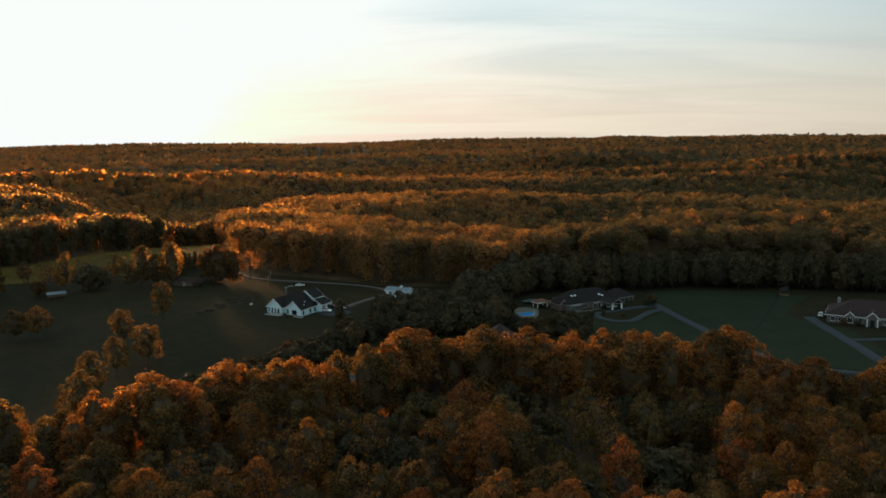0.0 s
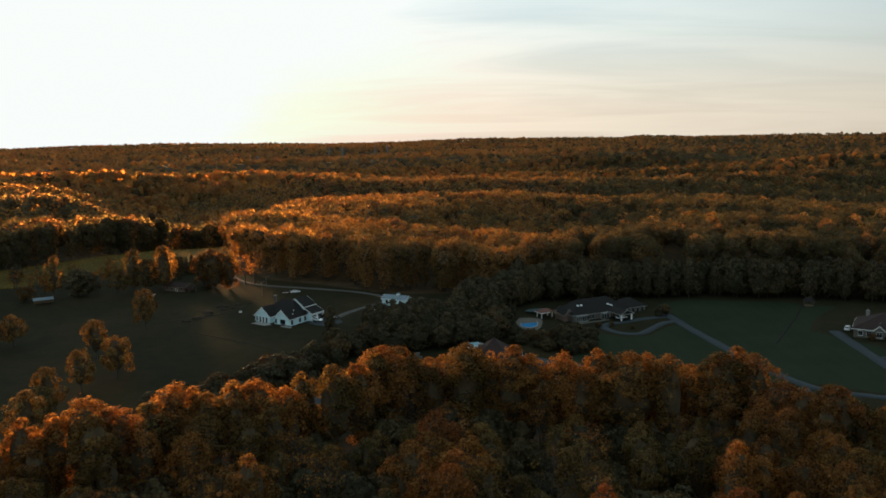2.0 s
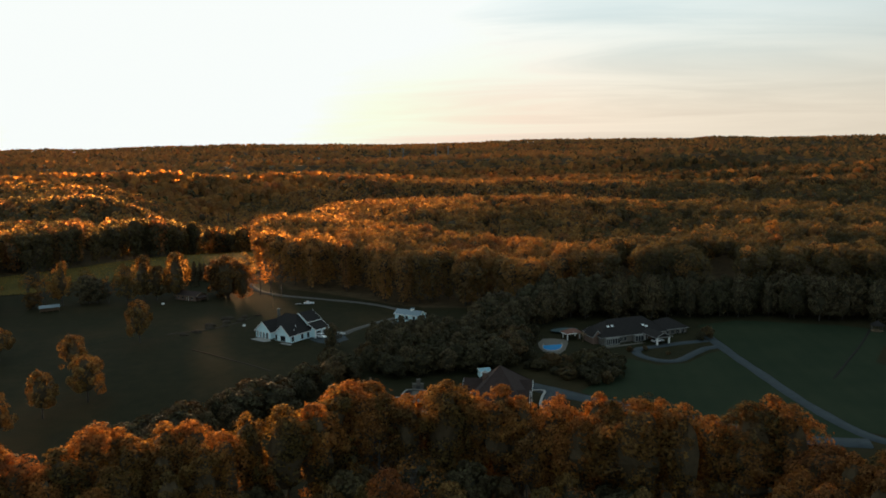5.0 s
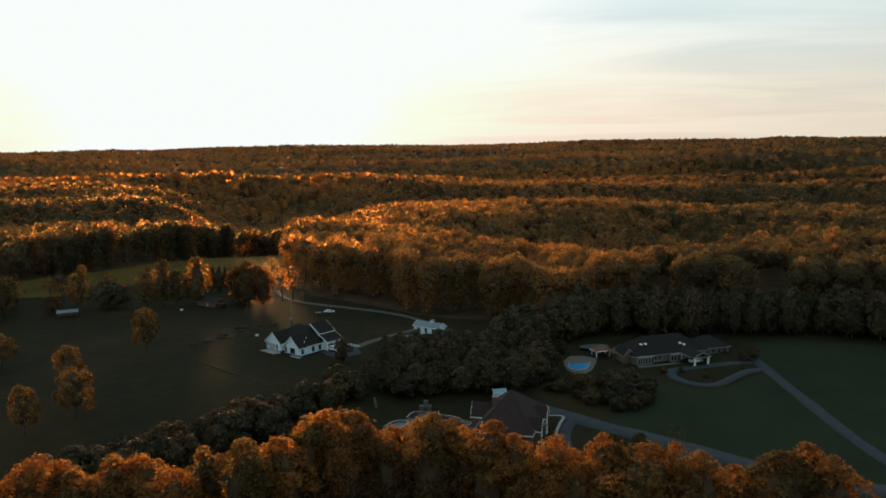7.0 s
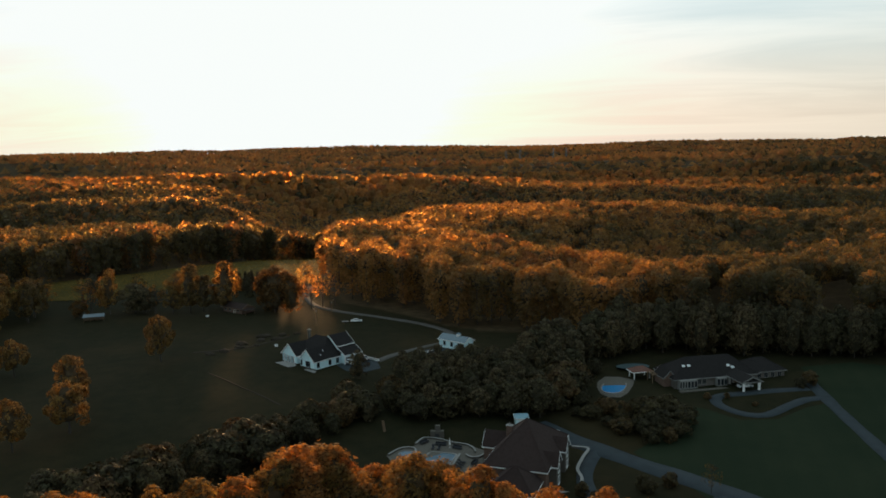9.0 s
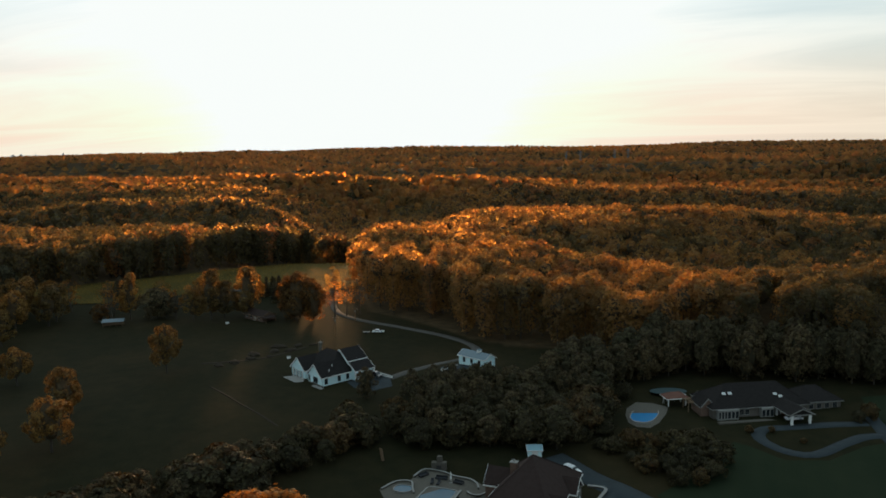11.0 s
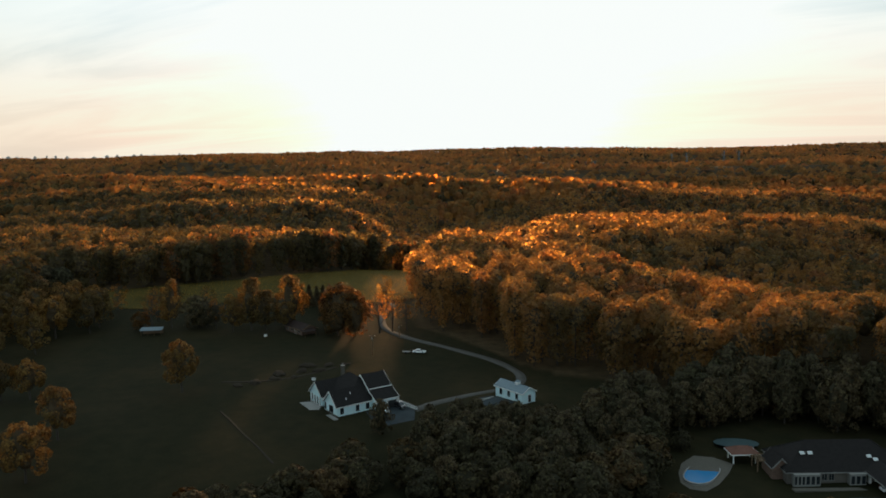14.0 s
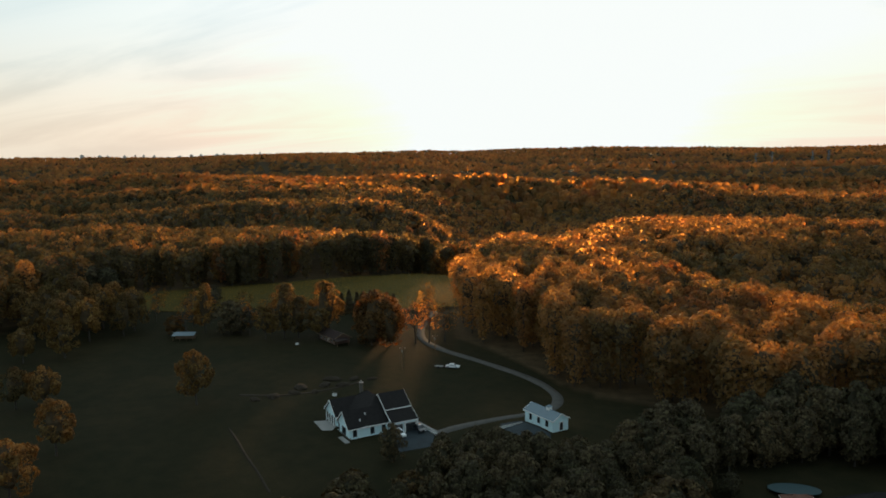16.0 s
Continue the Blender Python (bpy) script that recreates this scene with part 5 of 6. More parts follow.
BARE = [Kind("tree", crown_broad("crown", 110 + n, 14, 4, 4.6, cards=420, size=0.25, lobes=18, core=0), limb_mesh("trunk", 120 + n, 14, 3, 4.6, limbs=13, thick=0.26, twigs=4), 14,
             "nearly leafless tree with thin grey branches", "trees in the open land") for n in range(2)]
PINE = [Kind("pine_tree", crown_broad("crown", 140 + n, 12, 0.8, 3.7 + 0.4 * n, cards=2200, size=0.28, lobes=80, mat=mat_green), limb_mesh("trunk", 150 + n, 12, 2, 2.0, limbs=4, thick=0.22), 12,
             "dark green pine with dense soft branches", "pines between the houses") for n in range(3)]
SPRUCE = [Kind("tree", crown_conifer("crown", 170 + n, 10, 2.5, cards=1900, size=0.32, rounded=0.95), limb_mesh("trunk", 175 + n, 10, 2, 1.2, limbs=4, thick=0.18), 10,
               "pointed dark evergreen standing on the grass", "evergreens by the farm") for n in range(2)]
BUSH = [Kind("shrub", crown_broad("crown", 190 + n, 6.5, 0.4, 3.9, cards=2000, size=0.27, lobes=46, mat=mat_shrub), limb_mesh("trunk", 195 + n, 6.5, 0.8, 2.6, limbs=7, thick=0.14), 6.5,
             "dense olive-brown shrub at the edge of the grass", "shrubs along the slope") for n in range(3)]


def scatter(poly, spacing, seed, keep=1.0):
    """Uneven points inside an outline, none much nearer to another than the spacing."""
    r = np.random.default_rng(seed)
    xs, ys = [p[0] for p in poly], [p[1] for p in poly]
    pts = []
    for row, y in enumerate(np.arange(min(ys), max(ys), spacing * 0.87)):
        for x in np.arange(min(xs), max(xs), spacing):
            q = (x + spacing * (0.5 * (row % 2)) + r.uniform(-0.34, 0.34) * spacing, y + r.uniform(-0.34, 0.34) * spacing)
            if r.uniform() < keep and inside(poly, np.array([q[0]]), np.array([q[1]]))[0]:
                pts.append(q)
    return pts


pick = random.Random(5)
# stands of full crowns inside the near wood; between them it is low, thin and half bare
STANDS = [(9, 181, 7), (12, 156, 8), (4, 164, 7), (16, 136, 8), (34, 150, 6), (74, 187, 9), (84, 184, 8), (60, 171, 7), (70, 168, 8), (82, 163, 8), (61, 148, 7), (98, 199, 7), (-58, 142, 7), (-77, 144, 8), (-62, 132, 8),
          (-48, 129, 7), (-14, 143, 7), (-7, 131, 7), (74, 140, 8), (59, 133, 8), (-58, 180, 11), (-48, 184, 10), (-38, 188, 7), (-37, 139, 6), (23, 126, 7), (33, 126, 7), (-98, 178, 9), (-88, 184, 8), (-69, 160, 6), (-28, 160, 5), (100, 172, 8), (-110, 158, 10), (90, 134, 8)]


def to_rim(x, y):
    """Metres northward from a place to the far rim of the near wood."""
    for k in range(2, 80, 3):
        if not inside(FRONT_WOOD, np.array([x]), np.array([y + k]))[0]:
            return k
    return 80


rim = [p for p in scatter(FRONT_WOOD, 7.0, 4) if to_rim(*p) <= 11]
for x, y in rim:
    h = pick.uniform(18.5, 24.5) - (3.5 if x < -75 else 0.0) - (2.0 if x > 84 else 0.0)
    TALL[pick.randrange(7)].plant(x, y, h - gz(x, y) * 0.6, pick.uniform(0, 6.28), pick.uniform(0.9, 1.35))
for x, y in scatter(FRONT_WOOD, 8.2, 3):
    if to_rim(x, y) <= 11:
        continue
    turn, w = pick.uniform(0, 6.28), pick.uniform(0.9, 1.2)
    if any(math.hypot(x - a, y - b) < c for a, b, c in STANDS):
        TALL[pick.randrange(7)].plant(x, y, pick.uniform(16.0, 19.5) - gz(x, y) * 0.6, turn, w)
    elif pick.random() < 0.24:
        BARE[pick.randrange(2)].plant(x, y, pick.uniform(11, 16), turn, w, "thin half-bare tree inside the near wood")
    elif pick.random() < 0.36:
        ROUND[pick.randrange(3)].plant(x, y, pick.uniform(9.0, 14.0), turn, w * 0.85, "dull brown tree inside the near wood")
    else:
        BUSH[pick.randrange(3)].plant(x, y, pick.uniform(6.0, 10.0), turn, w, "dull brown undergrowth beneath the near wood")
TALL[2].plant(-8, 227, 24.0, 1.0, 1.6)

# single trees in the open land
for x, y, h, w in ((-122.5, 339, 18.0, 0.72), (-105, 273, 15.5, 0.95), (-122, 294, 15, 0.9), (-100, 210, 15.5, 0.9), (-109, 237, 14.5, 0.8), (-110, 258, 14, 0.85), (-104, 224, 13.5, 0.9), (-165, 316, 14, 0.9), (-172, 311, 13, 1.0),
                   (-222, 341, 14, 0.9), (-214, 353, 15, 0.9), (-228, 372, 19, 0.9), (-236, 362, 18, 1.0), (-246, 376, 20, 0.9), (-258, 386, 20, 1.0), (-252, 400, 18, 1.0), (-268, 392, 21, 0.9), (-278, 371, 19, 1.0),
                   (-262, 366, 18, 1.0), (-288, 396, 20, 0.9), (-242, 388, 19, 0.9), (-300, 382, 19, 1.0), (-236, 398, 17, 0.85), (-222, 384, 18, 0.85), (-226, 392, 19, 0.9), (-250, 362, 16, 1.0), (-272, 382, 18, 1.0), (-310, 400, 19, 1.0), (-292, 376, 17, 1.0),
                   (-265, 376, 18, 1.0)):
    ROUND[pick.randrange(3)].plant(x, y, h, pick.uniform(0, 6.28), w)
for x, y, h, w in ((-195, 404, 21.5, 0.62), (-159, 414, 22.5, 0.72), (-154, 417, 17, 0.9), (-148, 427, 22.5, 0.8), (-184, 441, 14, 0.8), (-237, 365, 17, 0.9), (-252, 392, 18, 0.9), (-165, 409, 14, 0.9), (-146, 420, 13, 1.0)):
    ROUND[pick.randrange(3)].plant(x, y, h, pick.uniform(0, 6.28), w, "tall thinning autumn tree beside the meadow")
for x, y, h, w in ((-122, 428, 20.5, 1.05), (-114, 425, 17, 0.9), (-129, 431, 18, 0.95), (-120, 421, 14, 1.2), (-206, 397, 8, 1.2)):
    RUSSET[pick.randrange(2)].plant(x, y, h, pick.uniform(0, 6.28), w)
for x, y, h in ((-214, 426, 14), (-206, 416, 13), (-222, 418, 12), (-197, 428, 15), (-127, 470, 14), (-124, 463, 13), (62, 277, 7), (-190, 420, 13), (-233, 408, 12), (-131, 476, 15), (-210, 410, 16), (-200, 398, 15), (-228, 426, 13), (-170, 418, 17), (-165, 428, 15), (-244, 418, 14), (-175, 410, 14), (-103, 436, 18), (-107, 432, 17), (-99, 441, 16)):
    BARE[pick.randrange(2)].plant(x, y, h, pick.uniform(0, 6.28), 1.0)
for x, y, h, w in ((-166, 463, 11, 1.5), (-163, 465, 10, 1.5), (-160, 466, 10.5, 1.5), (-157, 467, 11, 1.5), (-154, 468, 10.5, 1.5), (-151, 467, 10, 1.5), (-169, 461, 10, 1.5), (-172, 459, 9.5, 1.5), (-148, 468, 11, 1.5), (-145, 469, 10, 1.5), (-290, 425, 15, 1.3), (-150, 452, 13, 0.9)):
    SPRUCE[pick.randrange(2)].plant(x, y, h, pick.uniform(0, 6.28), w)
for x, y, h, w in ((-185, 409, 14.5, 1.55), (-181, 411, 12, 1.4), (-318, 419, 20, 1.3), (-306, 424, 18, 1.3), (-330, 428, 19, 1.3), (-322, 440, 17, 1.4), (-298, 428, 17, 1.3), (-238, 446, 10, 1.3)):
    PINE[pick.randrange(3)].plant(x, y, h, pick.uniform(0, 6.28), w, "broad dark evergreen beside the meadow")

PINE_ROW = [(-31, 322), (-18, 314), (0, 332), (16, 350), (28, 370), (40, 386), (36, 396), (22, 386), (8, 370), (-6, 352), (-20, 338), (-30, 333)]
EAST_PINES = [(30, 390), (60, 388), (104, 392), (140, 388), (170, 380), (215, 366), (220, 382), (170, 398), (110, 412), (60, 408), (30, 404)]
for x, y in scatter(PINE_ROW, 5.6, 8):
    PINE[pick.randrange(3)].plant(x, y, pick.uniform(12.5, 15.5) - (3.0 if y < 357 else 0.0), pick.uniform(0, 6.28), pick.uniform(0.8, 1.1))
for x, y in scatter(EAST_PINES, 6.6, 9):
    PINE[pick.randrange(3)].plant(x, y, pick.uniform(14.5, 18.5), pick.uniform(0, 6.28), pick.uniform(0.75, 1.0), "tall dark pine in a dense row behind the lawns")
PINE[1].plant(-45, 334.5, 10.0, 0.6, 0.85, "rounded dark evergreen beside the driveway")
HOLLOW = [(-30, 322), (-27, 309), (-13, 307), (6, 315), (20, 318), (26, 330), (26, 346), (24, 356), (2, 334), (-18, 316)]
for x, y in scatter(HOLLOW, 6.6, 10):
    if pick.random() < 0.45 and y > 308:
        PINE[pick.randrange(3)].plant(x, y, pick.uniform(8.5, 12.0), pick.uniform(0, 6.28), pick.uniform(0.9, 1.2))
        continue
    BUSH[pick.randrange(3)].plant(x, y, pick.uniform(6.5, 10.0), pick.uniform(0, 6.28), pick.uniform(0.9, 1.2))
for x, y in [(v.x, v.y) for v in spline([(-78, 234), (-67, 256), (-57, 270), (-48, 289), (-42, 303), (-37, 313)], 5.0)]:
    for k in range(3):
        kind = PINE[pick.randrange(3)] if pick.random() < 0.6 else BUSH[pick.randrange(3)]
        kind.plant(x + pick.uniform(-3, 3) + 2.5 * k, y + pick.uniform(-3, 3) - 5.5 * k, pick.uniform(8.0, 10.5) - (2.6 if y > 284 else 0.0), pick.uniform(0, 6.28), pick.uniform(0.95, 1.3), "dark rounded evergreen in the hedge along the slope")
for x, y in scatter([(14, 322), (30, 319), (42, 309), (56, 302), (58, 314), (40, 326), (28, 334)], 6.2, 12):
    BUSH[pick.randrange(3)].plant(x, y, pick.uniform(2.6, 4.6), pick.uniform(0, 6.28), pick.uniform(1.0, 1.4), "dull brown shrub between the drives")
for x, y, h, w in ((47, 321, 7.5, 1.1), (52, 325, 7.0, 1.1), (50, 316, 6.0, 1.2), (56, 320, 6.0, 1.2), (45, 327, 5.0, 1.2)):
    BUSH[pick.randrange(3)].plant(x, y, h, pick.uniform(0, 6.28), w, "broad brown shrub thicket before the ranch house")
for x, y, h, w in ((-24, 336, 11.2, 0.9), (-29, 333, 10.0, 0.9), (-27, 345, 9.5, 0.85), (-20.5, 343.5, 11.4, 0.95), (-17, 344.5, 9.6, 0.95)):
    PINE[pick.randrange(3)].plant(x, y, h, pick.uniform(0, 6.28), w)
for x, y, h in ((95, 361, 4.5), (92, 358, 3.2), (77, 339.5, 1.4), (64, 343.5, 2.0), (69.5, 345, 1.8), (48, 276, 4), (53, 280, 3.4), (34, 272, 3), (38, 268, 3), (157.5, 309.0, 2.6), (161.5, 306.6, 2.2), (173.5, 299.6, 2.2), (29, 360, 5), (24, 357, 4)):
    BUSH[pick.randrange(3)].plant(x, y, h, pick.uniform(0, 6.28), 1.0)


# ---- far woods, one object for each stretch ----
def wood_points(r0, r1, spacing, az0, az1, seed, inner=0.0, outer=0.0):
    """Random standing places in a sector round the houses that are not open land."""
    r = np.random.default_rng(seed)
    area = 0.5 * (r1 * r1 - r0 * r0) * radians(az1 - az0)
    n = int(area / spacing ** 2)
    rad = np.sqrt(r.uniform(r0 * r0, r1 * r1, n))
    az = np.radians(r.uniform(az0, az1, n))
    x, y = 40 + rad * np.sin(az), 100 + rad * np.cos(az)
    ok = ~inside(OPEN_LAND, x, y) & ~inside(FRONT_WOOD, x, y) & (np.hypot((x - 392) / 60, (y - 715) / 30) > 1)
    if inner:                                   # thins out towards its inner rim
        ok &= r.uniform(0, 1, n) < smooth(rad, r0, r0 + inner)
    if outer:                                   # and towards its outer rim
        ok &= r.uniform(0, 1, n) > smooth(rad, r1 - outer, r1)
    return x[ok], y[ok], r


def lobed(r, cards, lobes):
    """Leaf places on a unit crown that is a dome of many round boughs, and their normals."""
    z = 1.0 - 1.35 * (np.arange(lobes) + 0.5) / lobes
    a = np.arange(lobes) * 2.4 + r.uniform(-0.5, 0.5, lobes)
    w = np.sqrt(np.clip(1 - z * z, 0.02, 1))
    c = np.stack([w * np.cos(a), w * np.sin(a), z], -1) * r.uniform(0.58, 0.84, lobes)[:, None]
    big = r.uniform(0.24, 0.40, lobes)
    pick = r.choice(lobes, cards, p=big ** 2 / (big ** 2).sum())
    d = unit(r.normal(0, 1, (cards, 3)) + unit(c[pick]) * 0.9 + [0, 0, 0.3])
    q = c[pick] + d * (big[pick] * r.uniform(0.55, 1.05, cards) ** 0.5)[:, None]
    return q, unit(d + q * 0.3)


def stand(r0, r1, spacing, height, radius, seed, az):
    """Trees of a far wood: places, heights, girths and hues, which drift over the land with odd ones out; to the right
    and far left shade is put into the hues.
    """
    x, y, r = wood_points(r0, r1, spacing, *az, seed)
    n = len(x)
    drift = 0.5 + 0.28 * np.sin(x / 47 + 1.3 * np.sin(y / 61)) * np.sin(y / 83 + 0.7) + 0.16 * np.sin(x / 19 + y / 23)
    tint = np.clip(drift + r.normal(0, 0.17, n), 0, 1)
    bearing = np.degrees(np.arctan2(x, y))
    # shade painted as hue: dark tints grow common to the right and far left
    shade_odds = 0.84 * smooth(bearing, 3, 13) * (1 - 0.5 * smooth(y, 900, 2500)) + 0.66 * smooth(-x - 0.3 * y, 90, 230) * (1 - smooth(y, 750, 1200))
    shade_odds = np.maximum(shade_odds, 0.62 * smooth(-x, 150, 210) * (1 - smooth(y, 640, 900)))
    tint = np.where(r.uniform(0, 1, n) < shade_odds, r.uniform(0.93, 1.0, n), tint)
    hh = height * r.uniform(0.86, 1.10, n) * (1 + 0.10 * np.sin(x / 31 + y / 57) * np.sin(y / 37))
    rad = radius * r.uniform(0.72, 1.28, n)
    return x, y, ground_z(x, y), hh, rad, tint, r


def far_wood(name, r0, r1, spacing, cards, card, height, radius, seed, label, lobes, az=(-67, 34), rim=0):
    """A wood seen from some way off: domed crowns of leaf clumps round an added opaque core that blocks the sun; its
    outer trees are leafy far down the stem.
    """
    x, y, z, hh, rad, tint, r = stand(r0, r1, spacing, height, radius, seed, az)
    n = len(x)
    shapes = [lobed(r, cards, lobes) for _ in range(12)]
    which = r.integers(0, 12, n)
    turn = r.uniform(0, 2 * math.pi, n)
    co, si = np.cos(turn)[:, None], np.sin(turn)[:, None]
    spin = lambda v: np.stack([v[..., 0] * co - v[..., 1] * si, v[..., 0] * si + v[..., 1] * co, v[..., 2]], -1)
    tall = rad * r.uniform(0.85, 1.25, n)
    reach = np.stack([rad, rad * r.uniform(0.85, 1.15, n), tall], -1)[:, None]
    centre = np.stack([x, y, z + hh - tall], -1)[:, None]
    q = (spin(np.stack([a for a, _ in shapes])[which]) * reach + centre).reshape(-1, 3)
    d = spin(np.stack([b for _, b in shapes])[which]).reshape(-1, 3)
    p, tri = leaf_cards(q, d * 1.6, card, r)
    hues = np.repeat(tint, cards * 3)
    if rim:
        edge = np.zeros(n, bool)
        for k in range(10):
            edge |= inside(OPEN_LAND, x + rim * math.cos(k * 0.628), y + rim * math.sin(k * 0.628))
        ex, ey, ez, eh, er, et = (v[edge] for v in (x, y, z, hh, rad, tint))
        m, many = len(ex), int(520 * (0.54 / card) ** 1.2)
        a, f = r.uniform(0, 6.283, (m, many)), r.uniform(0.05, 0.82, (m, many)) ** 0.8
        puff = 0.70 + 0.22 * np.sin(a * 3 + f * 21 + ex[:, None]) + 0.12 * r.normal(0, 1, (m, many))
        w = er[:, None] * puff * (0.55 + 0.45 * smooth(f, 0.15, 0.6))
        q = np.stack([ex[:, None] + w * np.cos(a), ey[:, None] + w * np.sin(a), ez[:, None] + eh[:, None] * f], -1).reshape(-1, 3)
        d = np.stack([np.cos(a), np.sin(a), 0.5 + 0 * a], -1).reshape(-1, 3)
        v, t = leaf_cards(q, d * 1.3, card, r)
        tri, p, hues = np.concatenate([tri, t + len(p)]), np.concatenate([p, v]), np.concatenate([hues, np.repeat(et, many * 3)])
        w = 0.26
        v = np.stack([np.stack([ex + w * math.cos(k * 2.094), ey + w * math.sin(k * 2.094), ez + eh * f - 0.5], -1) for f in (0.0, 0.75) for k in range(3)], 1)
        base = np.arange(m)[:, None] * 6
        f = np.concatenate([base + np.array([k, (k + 1) % 3, 3 + (k + 1) % 3, 3 + k]) for k in range(3)], 0)
        tagged(new("tree_trunks", sheet_mesh("tree_trunks", v.reshape(-1, 3), f, mat_bark)), "bare grey-brown trunks of the tall wood", "trunks", kind="stuff")
    # added core in each crown: stops sun leaking through, keeps the near side shaded
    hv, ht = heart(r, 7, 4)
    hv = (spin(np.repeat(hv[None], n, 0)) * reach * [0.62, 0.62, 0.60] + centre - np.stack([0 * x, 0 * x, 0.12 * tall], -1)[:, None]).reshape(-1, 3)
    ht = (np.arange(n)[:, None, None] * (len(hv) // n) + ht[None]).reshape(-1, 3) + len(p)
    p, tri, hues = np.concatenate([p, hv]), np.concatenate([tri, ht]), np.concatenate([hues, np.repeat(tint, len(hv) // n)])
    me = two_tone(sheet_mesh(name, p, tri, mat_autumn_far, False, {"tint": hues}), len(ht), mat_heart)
    return tagged(new(name, me), label, "trees", kind="stuff")


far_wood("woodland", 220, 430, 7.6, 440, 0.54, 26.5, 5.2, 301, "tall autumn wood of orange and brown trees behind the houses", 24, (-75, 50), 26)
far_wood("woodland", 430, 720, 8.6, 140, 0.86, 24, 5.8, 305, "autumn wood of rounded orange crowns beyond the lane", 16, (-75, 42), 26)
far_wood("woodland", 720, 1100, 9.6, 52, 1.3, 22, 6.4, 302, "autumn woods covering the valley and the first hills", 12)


def canopy(name, r0, r1, spacing, sides, rows, height, radius, seed, label, az=(-67, 34), inner=0.0, outer=0.0, mid=0.58):
    """Far woods: each crown an uneven swelling dome with its skirt among its neighbours."""
    x, y, r = wood_points(r0, r1, spacing, *az, seed, inner, outer)
    n = len(x)
    z = ground_z(x, y)
    drift = 0.5 + 0.28 * np.sin(x / 47 + 1.3 * np.sin(y / 61)) * np.sin(y / 83 + 0.7) + 0.16 * np.sin(x / 19 + y / 23)
    tint = np.clip(drift + r.normal(0, 0.18, n), 0, 1)
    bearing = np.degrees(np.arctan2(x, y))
    # the same painted shade: more crowns take dark tints right and far left
    shade_odds = 0.84 * smooth(bearing, 3, 13) * (1 - 0.5 * smooth(y, 900, 2500)) + 0.6 * smooth(-x - 0.3 * y, 90, 260) * (1 - smooth(y, 800, 1300))
    shade_odds = np.maximum(shade_odds, 0.62 * smooth(-x, 150, 210) * (1 - smooth(y, 640, 900)))
    tint = np.where(r.uniform(0, 1, n) < shade_odds, r.uniform(0.93, 1.0, n), tint)
    hh = height * r.uniform(0.66, 1.18, n) * (1 + 0.13 * np.sin(x / 31 + y / 57) * np.sin(y / 37))
    rad = radius * r.uniform(0.7, 1.35, n)
    turn = r.uniform(0, 6.28, n)
    cols = []
    for k in range(rows):
        e = math.radians(((-28,), (-28, 36), (-28, 16, 54))[rows - 1][k])
        for m in range(sides):
            a = turn + 2 * math.pi * (m + 0.5 * (k % 2)) / sides
            f = r.uniform(0.82, 1.18, n)
            cols.append(np.stack([x + rad * f * math.cos(e) * np.cos(a), y + rad * f * math.cos(e) * np.sin(a), z + hh * mid + hh * (1 - mid) * math.sin(e) * r.uniform(0.85, 1.12, n)], -1))
    cols.append(np.stack([x + r.normal(0, 0.2, n) * rad, y + r.normal(0, 0.2, n) * rad, z + hh * r.uniform(0.94, 1.0, n)], -1))
    v = np.stack(cols, 1)
    per = rows * sides + 1
    tri = []
    for k in range(rows - 1):
        for m in range(sides):
            a, b, c, d = k * sides + m, k * sides + (m + 1) % sides, (k + 1) * sides + m, (k + 1) * sides + (m + 1) % sides
            tri += [(a, b, c), (b, d, c)] if k % 2 == 0 else [(a, b, d), (a, d, c)]
    tri += [((rows - 1) * sides + m, (rows - 1) * sides + (m + 1) % sides, per - 1) for m in range(sides)]
    f = (np.arange(n)[:, None, None] * per + np.array(tri)[None]).reshape(-1, 3)
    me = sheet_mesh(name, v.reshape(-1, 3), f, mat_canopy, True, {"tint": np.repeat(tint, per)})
    return tagged(new(name, me), label, "trees", kind="stuff")


canopy("woodland", 1100, 1900, 12.0, 5, 2, 20, 6.6, 303, "distant rolling autumn woods on hill after hill")
canopy("woodland", 1900, 4840, 22.0, 6, 1, 18, 11.5, 304, "farthest wooded hills below the horizon")


# ---- hay and tall grass that catch the low light ----
def tufts(name, poly, count, h, mat, label, seed):
    """Upright blades in small bunches, too many to count."""
    r = np.random.default_rng(seed)
    xs, ys = np.array(poly).T
    x, y = r.uniform(xs.min(), xs.max(), count * 3), r.uniform(ys.min(), ys.max(), count * 3)
    ok = inside(poly, x, y)
    x, y = x[ok][:count], y[ok][:count]
    n = len(x)
    z = ground_z(x, y)
    a = r.uniform(0, math.pi, n)
    w, hh = r.uniform(0.15, 0.5, n), h * r.uniform(0.5, 1.3, n)
    c, sn = np.cos(a) * w, np.sin(a) * w
    lx, ly = r.normal(0, 0.25, n) * hh, r.normal(0, 0.25, n) * hh
    p = np.stack([np.stack([x - c, y - sn, z], -1), np.stack([x + c, y + sn, z], -1), np.stack([x + lx, y + ly, z + hh], -1)], 1).reshape(-1, 3)
    tri = np.arange(3 * n).reshape(-1, 3)
    me = sheet_mesh(name, p, tri, mat, False, {"tint": np.repeat(r.uniform(0, 1, n), 3)})
    return tagged(new(name, me), label, "grass", kind="stuff")


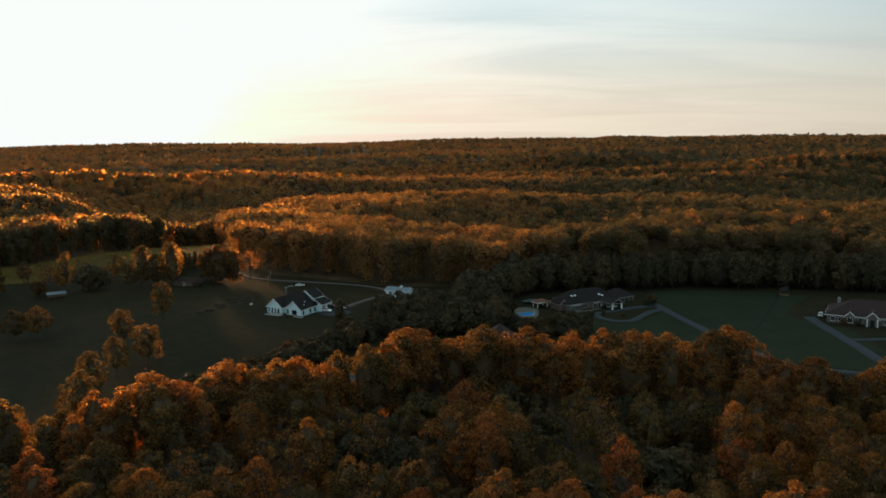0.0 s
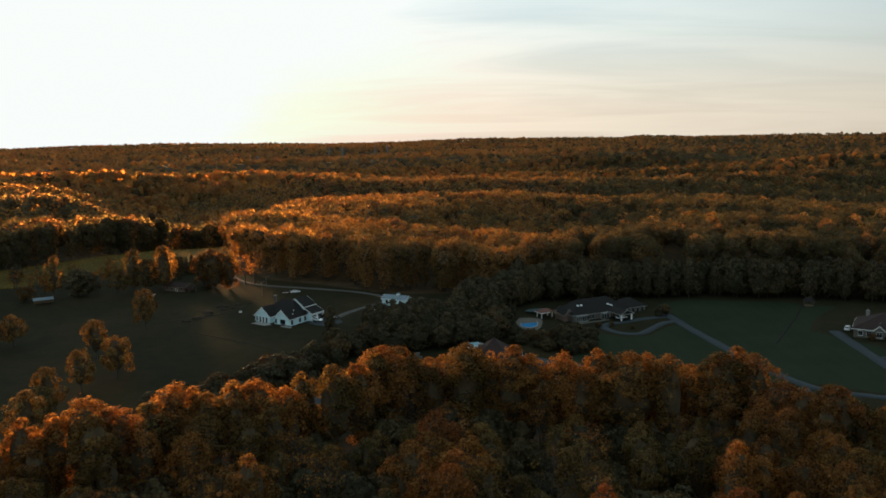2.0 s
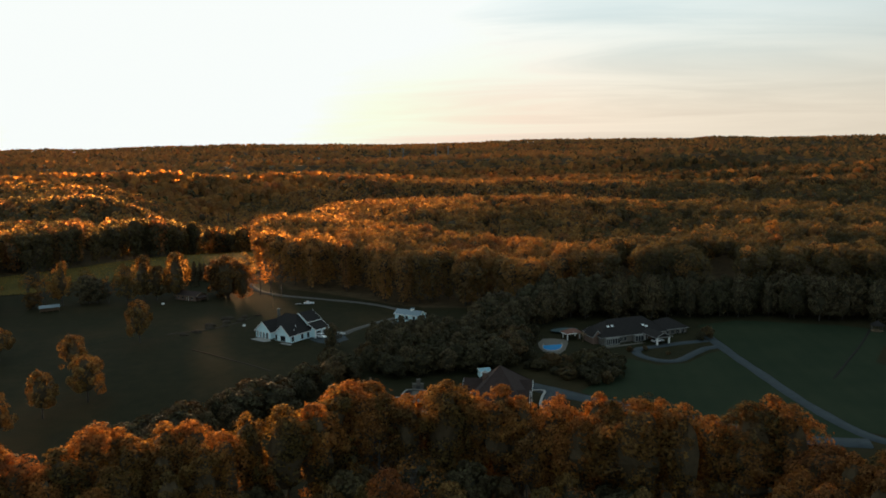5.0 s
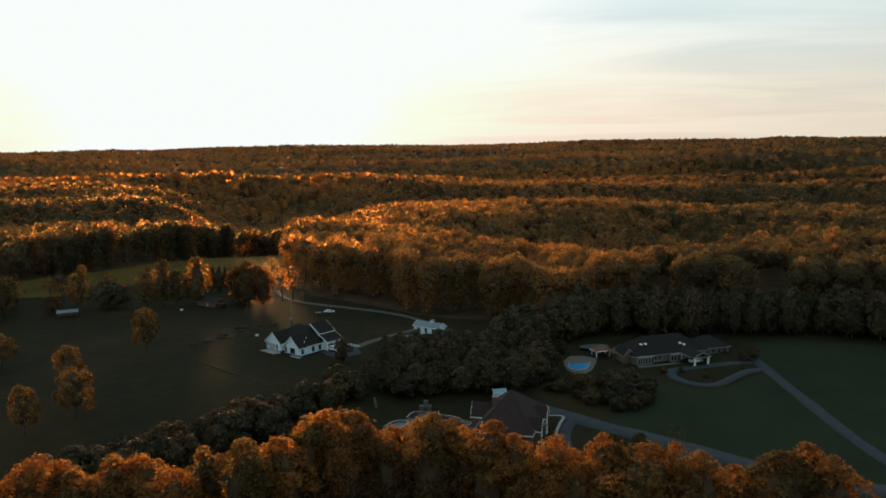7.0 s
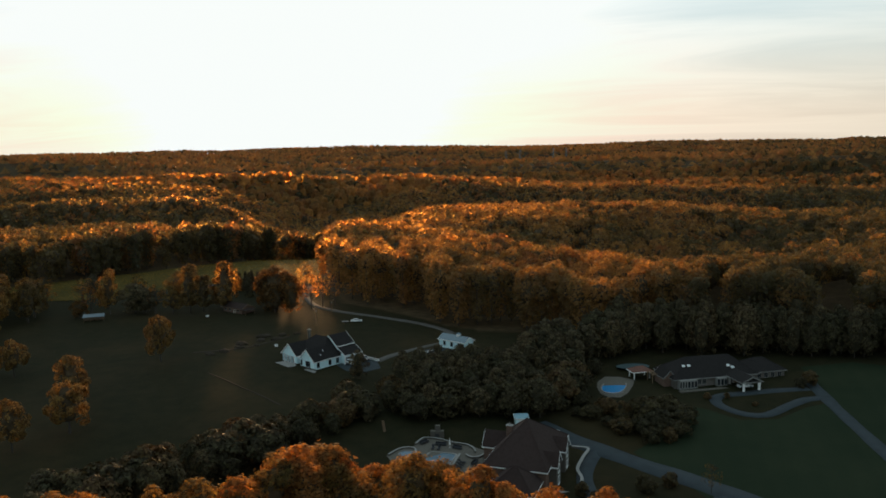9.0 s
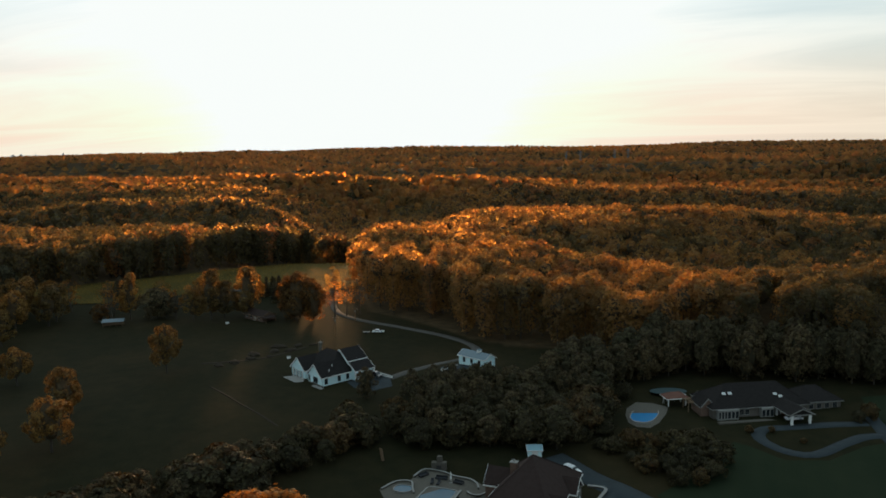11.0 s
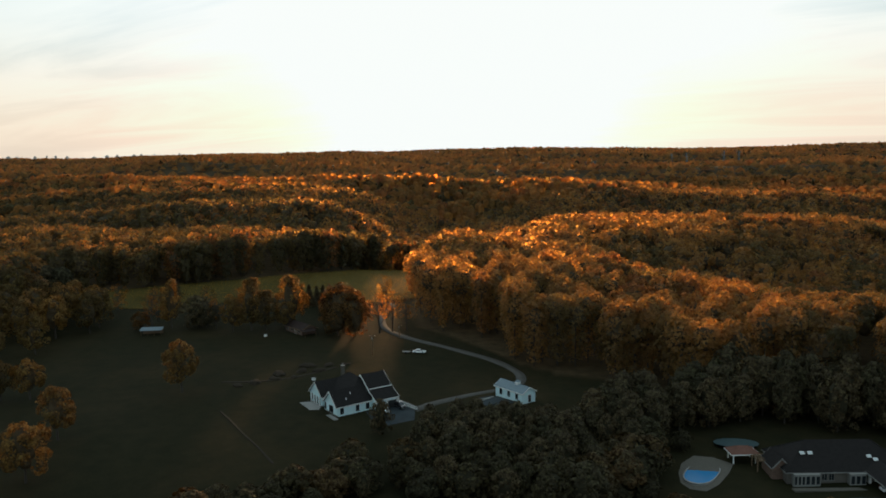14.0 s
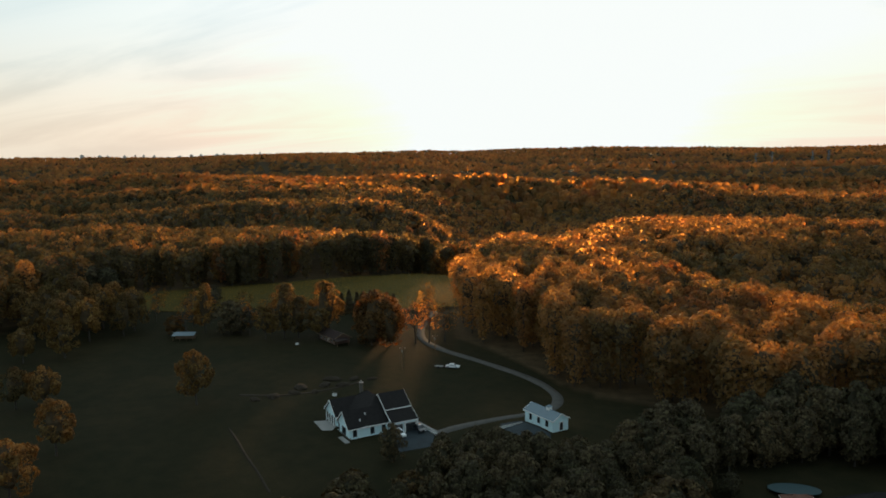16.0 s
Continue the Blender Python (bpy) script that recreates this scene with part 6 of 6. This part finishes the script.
mat_hay = leafy("dry_hay", [(0.0, (0.195, 0.132, 0.035)), (0.6, (0.285, 0.188, 0.048)), (1.0, (0.255, 0.188, 0.056))], 0.5, True)
tufts("grass", MEADOW, 42000, 0.55, mat_hay, "dry golden grass standing in the meadow", 71)


# ---- power line towers and the far town ----
def pylon(x, y, h):
    root = thing("pylon", x, y, gz(x, y), 12, "grey steel lattice power tower above the far woods", "pylon", "power towers")
    bm = bmesh.new()
    for k in range(6):
        z0, z1 = h * k / 6, h * (k + 1) / 6
        w0, w1 = 3.4 * (1 - 0.8 * k / 6), 3.4 * (1 - 0.8 * (k + 1) / 6)
        for sx, sy in ((1, 1), (1, -1), (-1, 1), (-1, -1)):
            for tx, ty in ((sx, sy), (-sx, sy)):
                a, b = Vector((sx * w0, sy * w0, z0)), Vector((tx * w1, ty * w1, z1))
                d = b - a
                bmesh.ops.create_cube(bm, size=1, matrix=Matrix.Translation((a + b) / 2) @ d.to_track_quat("Z", "Y").to_matrix().to_4x4() @ Matrix.Diagonal((0.45, 0.45, d.length, 1)))
    part("lattice", bm, mat_metal_roof, root)
    for f in (0.72, 0.86, 0.98):
        part("crossarm", box(-7, 7, -0.3, 0.3, h * f - 0.3, h * f + 0.3), mat_metal_roof, root)


for x, y in ((-432, 2530), (-392, 2545), (-290, 2552), (-252, 2562), (-640, 2460)):
    pylon(x, y, 42)
mat_tower = plain("pale_far_wall", (0.55, 0.54, 0.53), 0.8, 0.2, 0.1)
r = np.random.default_rng(91)
for k in range(16):
    a = radians(-56.5 + 11 * k / 15 + r.uniform(-0.3, 0.3))
    x, y = 40 + 4760 * math.sin(a), 120 + 4760 * math.cos(a)
    w, h = r.uniform(8, 20), r.uniform(17, 29)
    t = thing("tower_block", x, y, gz(x, y), r.uniform(0, 90), "pale tower block of the far town on the horizon", "building", "far town")
    part("wall", box(-w / 2, w / 2, -w / 3, w / 3, 0, h), mat_tower, t)
    part("roof", box(-w / 4, w / 4, -w / 6, w / 6, h, h + 4), mat_tower, t)
